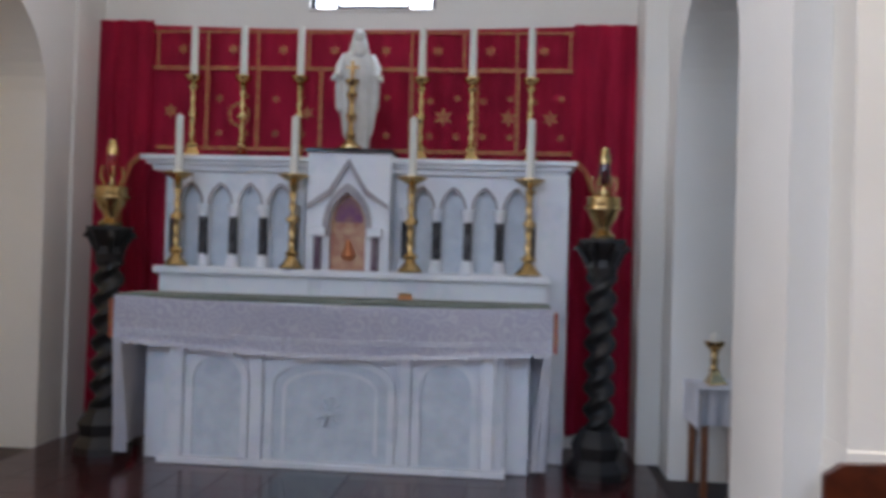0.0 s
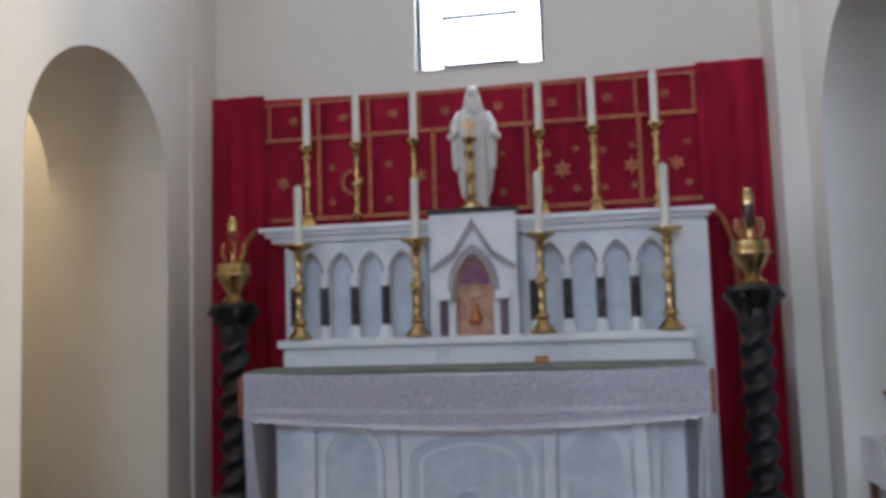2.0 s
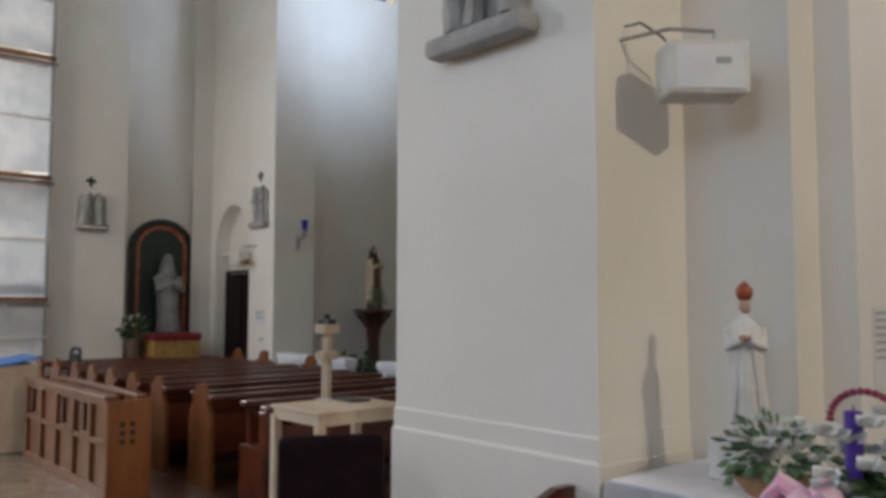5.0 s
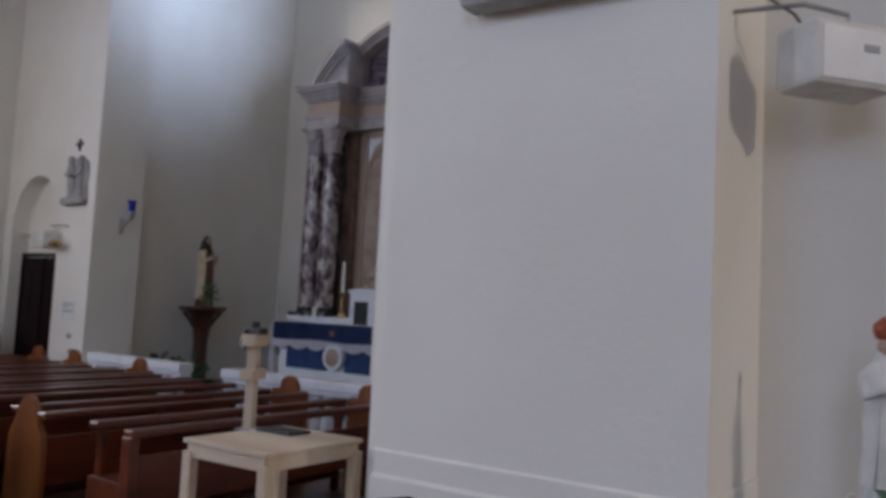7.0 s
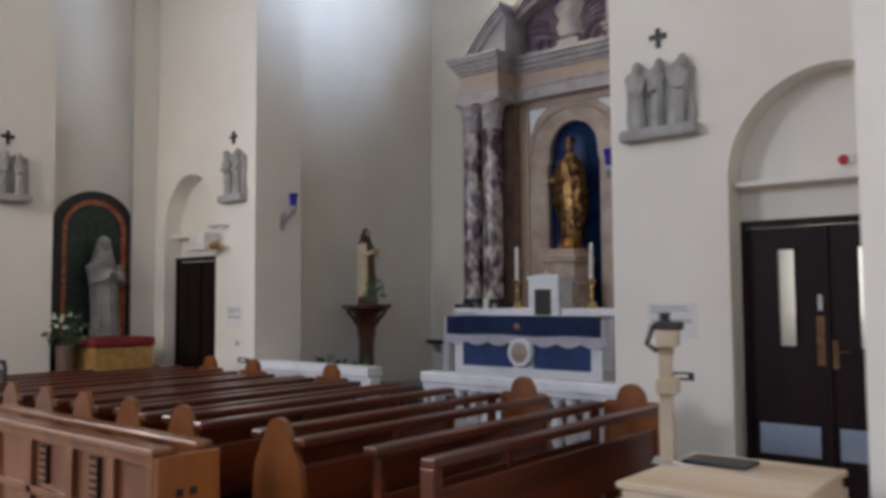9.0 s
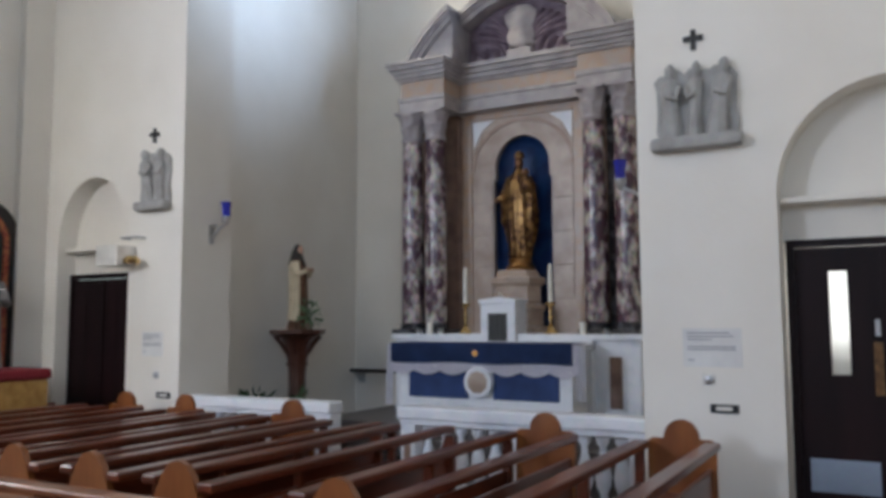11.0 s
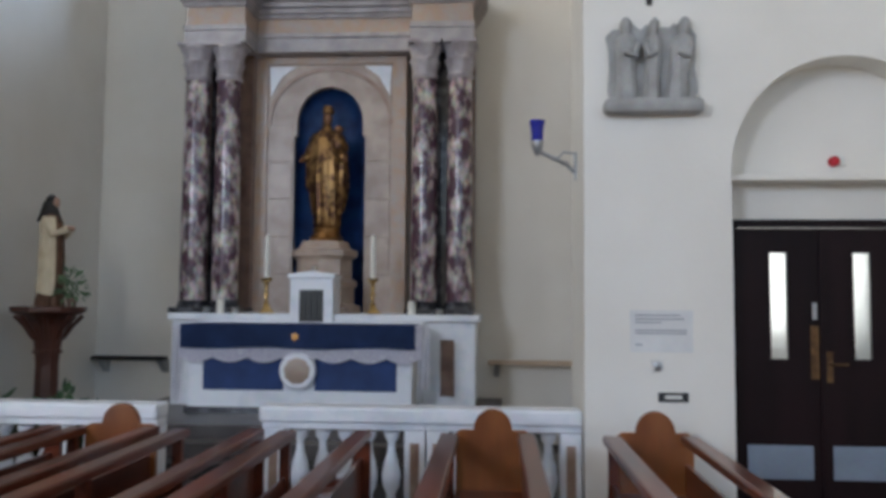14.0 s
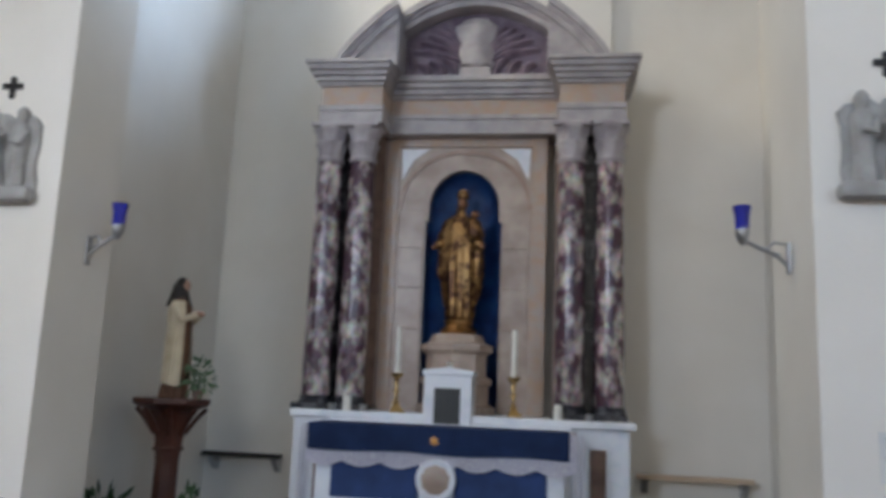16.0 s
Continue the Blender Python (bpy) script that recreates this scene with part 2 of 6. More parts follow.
def tube(points, radius, bm=None, segs=8):
    """A round bar along a line of points."""
    bm = bm or bmesh.new()
    prev = None
    pts = [Vector(p) for p in points]
    for i, p in enumerate(pts):
        d = (pts[min(i + 1, len(pts) - 1)] - pts[max(i - 1, 0)]).normalized()
        side = d.orthogonal().normalized()
        if prev:
            side = (prev - d * prev.dot(d)).normalized()
        prev = side
        up = d.cross(side)
        ring = [bm.verts.new(p + radius * (side * math.cos(2 * math.pi * k / segs) + up * math.sin(2 * math.pi * k / segs))) for k in range(segs)]
        if i:
            for k in range(segs):
                bm.faces.new((last[k], last[(k + 1) % segs], ring[(k + 1) % segs], ring[k]))
        else:
            bm.faces.new(ring[::-1])
        last = ring
    bm.faces.new(last)
    return bm


TOP = 8.5
STEP = 0.2

# ---- structure ----
structure("ground", cube(-22, 7, -9, 12, -0.3, -0.02), GROUT, "dark screed under the floor finishes", "ground")

# chapel of the draped altar
bm = bmesh.new()
for x0, x1, z0, z1 in ((-3.6, -1.53, 0, TOP), (-0.57, 1.5, 0, TOP), (-1.53, -0.57, 0, 3.42), (-1.53, -0.57, 5.3, TOP)):
    box(bm, x0, x1, 6.02, 6.32, z0, z1)
structure("wall_altar_back", bm, PLASTER, "cream plastered wall with a window over the altar", "wall")
for name, w0, w1 in (("wall_altar_left", -4.05, -3.15), ("wall_altar_right", 1.08, 1.98)):
    structure(name, arched_wall(3.12, 6.02, TOP, (4.58, 0.72, 2.54, 0.72), w0, w1, "x"), PLASTER, "cream plastered side wall pierced by a round arch", "wall")
for name, x0, x1 in (("pilaster_left", -3.15, -3.125), ("pilaster_right", 0.92, 1.08)):
    structure(name, cube(x0, x1, 5.62, 6.02, STEP, TOP), PLASTER, "plain plaster corner pilaster", "pilaster")
structure("wall_altar_front_left", cube(-3.80, -3.3, 2.9, 3.12, 0, TOP), PLASTER, "blue-white plastered wall behind the crowned statue", "wall")
structure("wall_altar_front_right", cube(1.225, 5.0, 2.9, 3.12, 0, TOP), PLASTER, "plastered wall beside the altar chapel", "wall")
structure("pier_east", cube(-5.11, -3.80, 2.27, 3.5, 0, TOP), PLASTER, "broad plastered pier with a shallow plinth", "pier")
structure("passage_end", cube(-5.11, -4.05, 5.6, 5.7, 0, TOP), PLASTER, "plastered end of the side passage", "wall")
structure("pier_return", cube(-5.42, -5.11, 2.6, 5.7, 0, TOP), PLASTER, "set back edge of the plastered pier", "pier")
bm = cube(-5.125, -3.785, 2.252, 2.9, 0, 0.93)
prism([(2.252, 0.93), (2.262, 0.945), (2.262, 1.03), (2.27, 1.04), (2.9, 1.04), (2.9, 0.93)], -5.118, -3.792, "x", bm)
structure("plinth", bm, PLASTER, "shallow painted plinth round the pier", "plinth")
bm = cube(1.213, 5.0, 2.886, 3.12, 0, 0.84)
prism([(2.886, 0.84), (2.893, 0.852), (2.893, 0.93), (2.9, 0.94), (3.12, 0.94), (3.12, 0.84)], 1.219, 5.0, "x", bm)
structure("plinth_right", bm, PLASTER, "shallow painted plinth along the wall", "plinth")
bm = bmesh.new()
for y0, y1, z0, z1 in ((-7.3, 1.3, 0, TOP), (2.3, 3.12, 0, TOP), (1.3, 2.3, 0, 4.9), (1.3, 2.3, 6.3, TOP)):
    box(bm, 5.0, 5.3, y0, y1, z0, z1)
structure("wall_east", bm, PLASTER, "plastered wall with a high window closing the nave", "wall")

# door wall and side chapel
def door_wall(name, x0, x1, c, half):
    structure(name, arched_wall(x0, x1, TOP, (c, half + 0.02, 2.43, 0.745), 5.7, 5.95, "y"), PLASTER, "white plastered wall with an arched door recess", "wall")


door_wall("wall_door_east", -7.94, -5.32, -6.25, 0.72)
structure("wall_door_back", cube(-7.1, -5.36, 5.95, 6.1, 2.12, 3.4), PLASTER, "plaster lunette over the doors", "wall")
structure("ledge_door", cube(-6.98, -5.58, 5.78, 5.95, 2.37, 2.41, 0.008), PLASTER, "thin ledge over the door head", "ledge")
door_wall("wall_door_west", -14.75, -12.6, -13.95, 0.56)
structure("wall_door_back_west", cube(-14.8, -13.3, 5.95, 6.1, 2.12, 3.4), PLASTER, "plaster lunette over the far door", "wall")
structure("ledge_door_west", cube(-14.5, -13.4, 5.78, 5.95, 2.37, 2.41, 0.008), PLASTER, "thin ledge over the far door", "ledge")
structure("wall_chapel_right_front", cube(-7.94, -7.3, 5.95, 6.6, 0, TOP), PLASTER, "plastered reveal of the side chapel", "wall")
structure("wall_chapel_left_front", cube(-13.1, -12.6, 5.95, 6.4, 0, TOP), PLASTER, "plastered reveal of the side chapel", "wall")
bm = bmesh.new()
for y0, y1, z0, z1 in ((6.6, 6.9, 0, TOP), (8.3, 9.8, 0, TOP), (6.9, 8.3, 0, 5.3), (6.9, 8.3, 7.3, TOP)):
    box(bm, -7.3, -7.05, y0, y1, z0, z1)
structure("wall_chapel_right", bm, PLASTER, "cream chapel wall with a high window", "wall")
bm = bmesh.new()
for y0, y1, z0, z1 in ((6.4, 6.9, 0, TOP), (8.3, 9.8, 0, TOP), (6.9, 8.3, 0, 6.9), (6.9, 8.3, 8.1, TOP)):
    box(bm, -13.35, -13.1, y0, y1, z0, z1)
structure("wall_chapel_left", bm, PLASTER, "cream chapel wall with a high window", "wall")
structure("wall_chapel_back", cube(-13.35, -7.05, 9.5, 9.8, 0, TOP), PLASTER, "pale chapel wall behind the marble altarpiece", "wall")

# west end
structure("wall_west_pier", cube(-15.2, -14.15, 2.95, 4.05, 0, TOP), PLASTER, "plastered pier carrying a stone relief", "pier")
structure("wall_west", cube(-15.2, -14.82, 4.05, 6.1, 0, TOP), PLASTER, "plastered wall with an arched mosaic recess", "wall")
structure("pilaster_west", cube(-14.82, -14.72, 5.35, 5.7, 0, TOP), PLASTER, "plaster corner pilaster", "pilaster")
bm = bmesh.new()
for y0, y1, z0, z1 in ((-7.3, -3.3, 0, TOP), (-0.3, 4.05, 0, TOP), (-3.3, -0.3, 0, 3.5), (-3.3, -0.3, 6.5, TOP)):
    box(bm, -19.3, -19.0, y0, y1, z0, z1)
structure("wall_far_west", bm, PLASTER, "plastered west wall with a tall window", "wall")
structure("wall_far_west_return", cube(-19.0, -15.2, 3.75, 4.05, 0, TOP), PLASTER, "plastered wall beyond the scaffolding", "wall")
bm = bmesh.new()
# the opening from -11.4 to -9.2 is invented, for the west end fill
xs = [-19.3, -16.1, -13.9, -11.4, -9.2, -6.6, -4.4, -1.1, 1.1, 5.3]
for i in range(0, len(xs), 2):
    box(bm, xs[i], xs[i + 1], -7.3, -7.0, 0, TOP)
for i in range(1, len(xs) - 1, 2):
    box(bm, xs[i], xs[i + 1], -7.3, -7.0, 0, 3.6)
    box(bm, xs[i], xs[i + 1], -7.3, -7.0, 6.8, TOP)
structure("wall_south", bm, PLASTER, "plastered nave wall with tall windows", "wall")
tagged(part("ceiling", cube(-19.3, 5.3, -7.3, 9.8, TOP, TOP + 0.2), CEILING), "plain pale plaster ceiling", "ceiling", kind="structure")

# bright sky close outside the altar window
SKYGLOW = material("white overcast sky", (0.95, 0.97, 1.0), 0.9, emit=4.0)
structure("backdrop_sky", cube(-2.4, 0.3, 6.8, 6.85, 2.9, 6.2), SKYGLOW, "bright overcast sky outside the altar window", "sky")

# floors
structure("floor_chapel", cube(-4.05, 1.9, 3.12, 6.02, -0.02, STEP - 0.012), GROUT, "raised floor of the altar chapel", "floor")
structure("floor_side_chapel", cube(-12.6, -7.94, 5.99, 9.5, -0.02, 0.12), SHADED_STONE, "raised marble floor of the side chapel", "floor")


# ---- figures ----
def figure(name, at, turn, height, mats, label, arms=0.0, child=False, crown=0, veil=0, girth=1.0, plinth=0.0, wide=False):
    """A draped standing figure in one mesh. mats: robe, mantle, head, crown."""
    bm = bmesh.new()
    h = height

    def add(index, make):
        old = set(bm.faces)
        make()
        for f in set(bm.faces) - old:
            f.material_index = index

    if wide:
        body = [(0.0, 0.098, 0.085), (0.03, 0.108, 0.095), (0.1, 0.112, 0.10), (0.2, 0.128, 0.108), (0.32, 0.142, 0.115), (0.44, 0.15, 0.118), (0.55, 0.148, 0.112), (0.65, 0.14, 0.1), (0.73, 0.128, 0.085), (0.78, 0.1, 0.066), (0.815, 0.055, 0.046), (0.84, 0.034, 0.035), (0.885, 0.033, 0.035)]
    else:
        body = [(0.0, 0.146, 0.118), (0.025, 0.15, 0.122), (0.1, 0.136, 0.11), (0.2, 0.126, 0.104), (0.32, 0.118, 0.1), (0.44, 0.114, 0.096), (0.55, 0.112, 0.09), (0.65, 0.12, 0.09), (0.73, 0.122, 0.082), (0.78, 0.1, 0.066), (0.815, 0.055, 0.046), (0.84, 0.034, 0.035), (0.885, 0.033, 0.035)]
    sway = lambda z: 0.012 * math.sin(5.2 * z + 0.4)

    def ring(z, rx, ry, a0, a1, n, grow, phase):
        """Points round the robe at a height, with sharp vertical folds."""
        line = []
        depth = 0.13 * max(0.0, 1 - z / 0.8) + 0.02
        for k in range(n):
            a = a0 + (a1 - a0) * k / n
            w = grow * (1 - depth * abs(math.sin(4.5 * a + phase + 1.6 * z)) ** 1.6 + 0.035 * math.sin(13 * a - 9 * z))
            line.append(bm.verts.new(((rx * w * math.cos(a) * girth + sway(z)) * h, ry * w * math.sin(a) * girth * h, z * h)))
        return line

    def robe():
        rings = [ring(z, rx, ry, 0, 2 * math.pi, 56, 1.0, 0.0) for z, rx, ry in body]
        for p, q in zip(rings, rings[1:]):
            for k in range(56):
                bm.faces.new((p[k], p[(k + 1) % 56], q[(k + 1) % 56], q[k]))
        bm.faces.new(rings[0][::-1])
        bm.faces.new(rings[-1])
    add(0, robe)

    def mantle():
        rows = []
        for z, rx, ry in body[2:10]:
            open_by = radians(26 + 26 * max(0.0, 0.6 - z))
            row = ring(z, rx, ry, open_by - math.pi / 2, 1.5 * math.pi - open_by, 44, 1.13, 1.1)
            for k, v in enumerate(row):
                v.co.z += 0.05 * h * math.sin(3.1 * k / 44 + 0.4) * max(0.0, 1 - z / 0.4)
            rows.append(row)
        for p, q in zip(rows, rows[1:]):
            for k in range(43):
                bm.faces.new((p[k], p[k + 1], q[k + 1], q[k]))
    add(1, mantle)

    def ball(c, r, squash=(1, 1, 1)):
        got = bmesh.ops.create_icosphere(bm, subdivisions=2, radius=r * h)
        for v in got["verts"]:
            v.co = Vector((v.co.x * squash[0] + c[0] * h, v.co.y * squash[1] + c[1] * h, v.co.z * squash[2] + c[2] * h))
    add(2, lambda: ball((0, -0.014, 0.912), 0.048, (0.86, 0.95, 1.2)))
    if veil:
        add(1 if veil == 1 else 3, lambda: ball((0, 0.012, 0.922), 0.056, (0.95, 0.95, 1.15)))
        add(1 if veil == 1 else 3, lambda: lathe([(0.105 * h, 0.74 * h), (0.076 * h, 0.83 * h), (0.054 * h, 0.92 * h)], 18, bm, (0, 0.025 * h, 0)))
    for s in (-1, 1):
        if wide:
            add(1, lambda: tube([(s * 0.10 * h, 0.0, 0.76 * h), (s * 0.15 * h, -0.02 * h, 0.66 * h), (s * 0.145 * h, -0.09 * h, 0.58 * h), (s * 0.175 * h, -0.11 * h, 0.56 * h)], 0.034 * h, bm, 10))
            add(2, lambda: ball((s * 0.185, -0.12, 0.55), 0.022))
            add(1, lambda: lathe([(0.012 * h, 0.30 * h), (0.03 * h, 0.34 * h), (0.036 * h, 0.5 * h), (0.028 * h, 0.60 * h)], 10, bm, (s * 0.14 * h, -0.05 * h, 0)))
            continue
        add(1, lambda: tube([(s * 0.115 * h, 0.01 * h, 0.75 * h), (s * 0.118 * h, -0.06 * h, 0.62 * h), (s * (0.10 - 0.09 * (1 - arms)) * h, -0.15 * h, (0.64 + 0.05 * (1 - arms)) * h)], 0.03 * h, bm, 10))
        add(2, lambda: ball((s * (0.095 - 0.085 * (1 - arms)), -0.165, 0.65 + 0.05 * (1 - arms)), 0.024))
    if child:
        add(0, lambda: lathe([(0.05 * h, 0.60 * h), (0.06 * h, 0.66 * h), (0.05 * h, 0.74 * h), (0.02 * h, 0.77 * h)], 14, bm, (0.12 * h, -0.10 * h, 0)))
        add(2, lambda: ball((0.12, -0.105, 0.80), 0.036))
    if crown:
        add(3, lambda: lathe([(0.045 * h, 0.955 * h), (0.05 * h, 0.975 * h), (0.07 * h * crown, 1.0 * h), (0.066 * h * crown, (1.04 if crown > 0.7 else 1.015) * h), (0.03 * h, (1.065 if crown > 0.7 else 1.02) * h), (0.006 * h, (1.09 if crown > 0.7 else 1.03) * h)], 16, bm, (0, 0, 0), lambda a, z: 1 + 0.06 * math.sin(8 * a)))
    if plinth:
        add(0, lambda: box(bm, -0.16 * h, 0.16 * h, -0.15 * h, 0.15 * h, -plinth, 0.005, 0.006))
    bmesh.ops.recalc_face_normals(bm, faces=bm.faces)
    me = bpy.data.meshes.new(name)
    for f in bm.faces:
        f.smooth = True
    bm.to_mesh(me)
    bm.free()
    for m in mats:
        me.materials.append(m)
    ob = new(name, me)
    ob.matrix_world = pose(*at, 0, 0, turn)
    return tagged(ob, label, "statue")


# ---- chapel of the draped altar ----
C = -1.075
def lace_material():
    """White lace: pale flower rings on a slightly darker net."""
    m = material("white lace", (0.97, 0.95, 0.98), 0.9, second=(0.94, 0.92, 0.97), scale=5, spec=0.2, fine=0.05)
    t = m.node_tree
    b = t.nodes["Principled BSDF"]
    base = b.inputs["Base Color"].links[0].from_socket
    coords = t.nodes.new("ShaderNodeTexCoord")
    flowers = t.nodes.new("ShaderNodeTexVoronoi")
    flowers.feature, flowers.inputs["Scale"].default_value = "F1", 11
    t.links.new(coords.outputs["Object"], flowers.inputs["Vector"])
    rings = t.nodes.new("ShaderNodeMath")
    rings.operation = "MULTIPLY"
    rings.inputs[1].default_value = 22
    t.links.new(flowers.outputs["Distance"], rings.inputs[0])
    wave = t.nodes.new("ShaderNodeMath")
    wave.operation = "SINE"
    t.links.new(rings.outputs[0], wave.inputs[0])
    ramp = t.nodes.new("ShaderNodeValToRGB")
    ramp.color_ramp.elements[0].position, ramp.color_ramp.elements[1].position = 0.2, 0.75
    ramp.color_ramp.elements[0].color, ramp.color_ramp.elements[1].color = (0.86, 0.84, 0.89, 1), (1, 1, 1, 1)
    t.links.new(wave.outputs[0], ramp.inputs["Fac"])
    mix = t.nodes.new("ShaderNodeMix")
    mix.data_type, mix.blend_type = "RGBA", "MULTIPLY"
    mix.inputs["Factor"].default_value = 1.0
    t.links.new(base, mix.inputs["A"])
    t.links.new(ramp.outputs["Color"], mix.inputs["B"])
    t.links.new(mix.outputs["Result"], b.inputs["Base Color"])
    return m


WHITE_LACE = lace_material()

altar = thing("altar", (C, 5.1, STEP), "white veined marble altar with three arched front panels", "altar")
part("body", cube(-1.1, 1.1, 0.0, 0.5, 0.0, 0.96), WHITE_MARBLE, altar)
part("base", cube(-1.12, 1.12, -0.048, 0.5, 0.0, 0.045, 0.008), WHITE_MARBLE, altar)
part("mensa", cube(-1.36, 1.37, -0.12, 0.5, 0.96, 1.055, 0.015), WHITE_MARBLE, altar)
for x in (-1.0, -0.475, 0.475, 1.0):
    part("pilaster", cube(x - 0.042, x + 0.042, -0.045, 0.0, 0.045, 0.96, 0.008), WHITE_MARBLE, altar)
for x, half, spring, rise in ((-0.735, 0.205, 0.54, 0.20), (0.0, 0.415, 0.53, 0.20), (0.735, 0.205, 0.54, 0.20)):
    o = [(x + half, 0.05)] + arch(x, half, spring, 20, rise) + [(x - half, 0.05)]
    i = [(x + half - 0.045, 0.05)] + arch(x, half - 0.045, spring, 20, rise - 0.045) + [(x - half + 0.045, 0.05)]
    part("panel_moulding", ring_band(o, i, -0.03, 0.001), WHITE_MARBLE, altar)
    part("panel", prism(i, -0.008, 0.002), PANEL_MARBLE, altar, "blue-grey marble panel")
o = [(0.31, 0.09)] + arch(0, 0.31, 0.50, 20, 0.13) + [(-0.31, 0.09)]
i = [(0.285, 0.11)] + arch(0, 0.285, 0.50, 20, 0.11) + [(-0.285, 0.11)]
part("inner_moulding", ring_band(o, i, -0.022, -0.007), WHITE_MARBLE, altar)
bm = bmesh.new()
for k in range(9):
    a = 2 * math.pi * k / 9
    tube([(0.02 * math.cos(a), -0.014, 0.36 + 0.02 * math.sin(a)), (0.085 * math.cos(a), -0.018, 0.36 + 0.1 * math.sin(a))], 0.012, bm, 6)
lathe([(0.04, 0.0), (0.03, 0.012), (0.01, 0.016)], 14, bm, (0, -0.02, 0.35))
part("carved_emblem", bm, PANEL_MARBLE, altar, "worn carved emblem")
part("side_panel", cube(1.1, 1.26, 0.08, 0.5, 0.0, 0.96, 0.01), WHITE_MARBLE, altar)
part("side_panel", cube(-1.26, -1.1, 0.08, 0.5, 0.0, 0.96, 0.01), WHITE_MARBLE, altar)

# cloths
cloth = thing("altar_cloth", (C, 4.98, 1.262), "white lace altar cloth hanging over the altar front and ends", "altar cloth")
bm = bmesh.new()
N, ROWS = 90, 8
rows = []
for r in range(ROWS + 1):
    row = []
    for k in range(N + 1):
        u = k / N
        drop = 0.27 + 0.035 * math.sin(math.pi * u) + (0.012 * abs(math.sin(math.pi * 22 * u)) if r == ROWS else 0)
        y = -0.018 - 0.006 * math.sin(26 * u) * r / ROWS
        row.append(bm.verts.new((-1.385 + 2.77 * u, y, 0.012 - 0.03 * math.sin(math.pi * u) - drop * r / ROWS)))
    rows.append(row)
for p, q in zip(rows, rows[1:]):
    for k in range(N):
        bm.faces.new((p[k], p[k + 1], q[k + 1], q[k]))
bmesh.ops.solidify(bm, geom=bm.faces[:], thickness=0.004)
part("lace_front", bm, WHITE_LACE, cloth)
bm = bmesh.new()
for k in range(45):
    u = (k + 0.5) / 45
    x, z = -1.385 + 2.77 * u, 0.012 - 0.03 * math.sin(math.pi * u) - 0.27 - 0.035 * math.sin(math.pi * u)
    prism([(x + 0.03 * math.cos(math.pi * m / 6), z + 0.004 - 0.03 * math.sin(math.pi * m / 6)) for m in range(7)], -0.026, -0.022, "y", bm)
part("scalloped_edge", bm, LINEN, cloth, "scalloped lace edge")
bm = bmesh.new()
for z in (0.20, 0.218):
    tube([(-1.385 + 2.77 * k / 30, -0.024, -z - 0.028 * math.sin(math.pi * k / 30)) for k in range(31)], 0.004, bm, 6)
part("hem_cord", bm, LINEN, cloth, "raised hem cords")
for s in (-1, 1):
    bm = bmesh.new()
    rows = []
    for r in range(12):
        rows.append([bm.verts.new((s * (1.385 + 0.012 * math.sin(k * 1.7 + r * 0.3) * r / 11 - (0.02 * r / 11)), -0.02 + 0.5 * k / 10 + 0.03 * r / 11 * (k == 0), 0.012 - (0.98 if s < 0 else 1.0) * r / 11)) for k in range(11)])
    for p, q in zip(rows, rows[1:]):
        for k in range(10):
            bm.faces.new((p[k], p[k + 1], q[k + 1], q[k]))
    bmesh.ops.solidify(bm, geom=bm.faces[:], thickness=0.006)
    part("end_drop", bm, LINEN, cloth, "plain linen end drop", True)
    bm = bmesh.new()
    rows = []
    for r in range(12):
        rows.append([bm.verts.new((s * (1.383 - 0.02 * r / 11 - (0.05 + 0.05 * (r / 11)) * k / 6), -0.022 + 0.012 * math.sin(2.2 * k + 0.25 * r) * r / 11, -0.26 - 0.72 * r / 11)) for k in range(7)])
    for p, q in zip(rows, rows[1:]):
        for k in range(6):
            bm.faces.new((p[k], p[k + 1], q[k + 1], q[k]))
    bmesh.ops.solidify(bm, geom=bm.faces[:], thickness=0.004)
    part("front_corner_fold", bm, LINEN, cloth, "linen folded round the corner", True)
cover = tagged(part("green_altar_cover", cube(C - 1.37, C + 1.37, 4.975, 5.36, 1.256, 1.287, 0.008), GREEN_CLOTH), "grey-green cloth cover lying on the altar top", "altar cover")
tagged(part("gold_tassel", cube(C + 1.395, C + 1.415, 4.96, 5.0, 1.0, 1.25, 0.006), GOLD_THREAD), "gold fringe hanging at the altar corner", "fringe")
tagged(part("gold_tassel", cube(C - 1.415, C - 1.395, 4.96, 5.0, 1.0, 1.25, 0.006), GOLD_THREAD), "gold fringe hanging at the altar corner", "fringe")

# retable
retable = thing("retable", (C, 5.6, STEP), "white marble retable with pointed arcades and black colonnettes", "retable")
part("lower_body", cube(-1.27, 1.35, -0.24, 0.4, 1.0, 1.21), WHITE_MARBLE, retable)
part("gradine_slab", cube(-1.30, 1.37, -0.29, 0.3, 1.21, 1.262, 0.012), WHITE_MARBLE, retable)
part("core", cube(-1.36, 1.44, 0.04, 0.28, 0.0, 1.95), WHITE_MARBLE, retable)
part("end_pier", cube(1.28, 1.5, -0.1, 0.3, 0.0, 1.95, 0.012), WHITE_MARBLE, retable)
for z0, z1, out in ((1.93, 1.97, 0.02), (1.97, 2.0, 0.055), (2.0, 2.035, 0.085)):
    part("cornice", cube(-1.40 - out, 1.46 + out, -0.05 - out, 0.36, z0, z1, 0.006), WHITE_MARBLE, retable)
OFF = (0.50, 0.715, 0.93, 1.145)
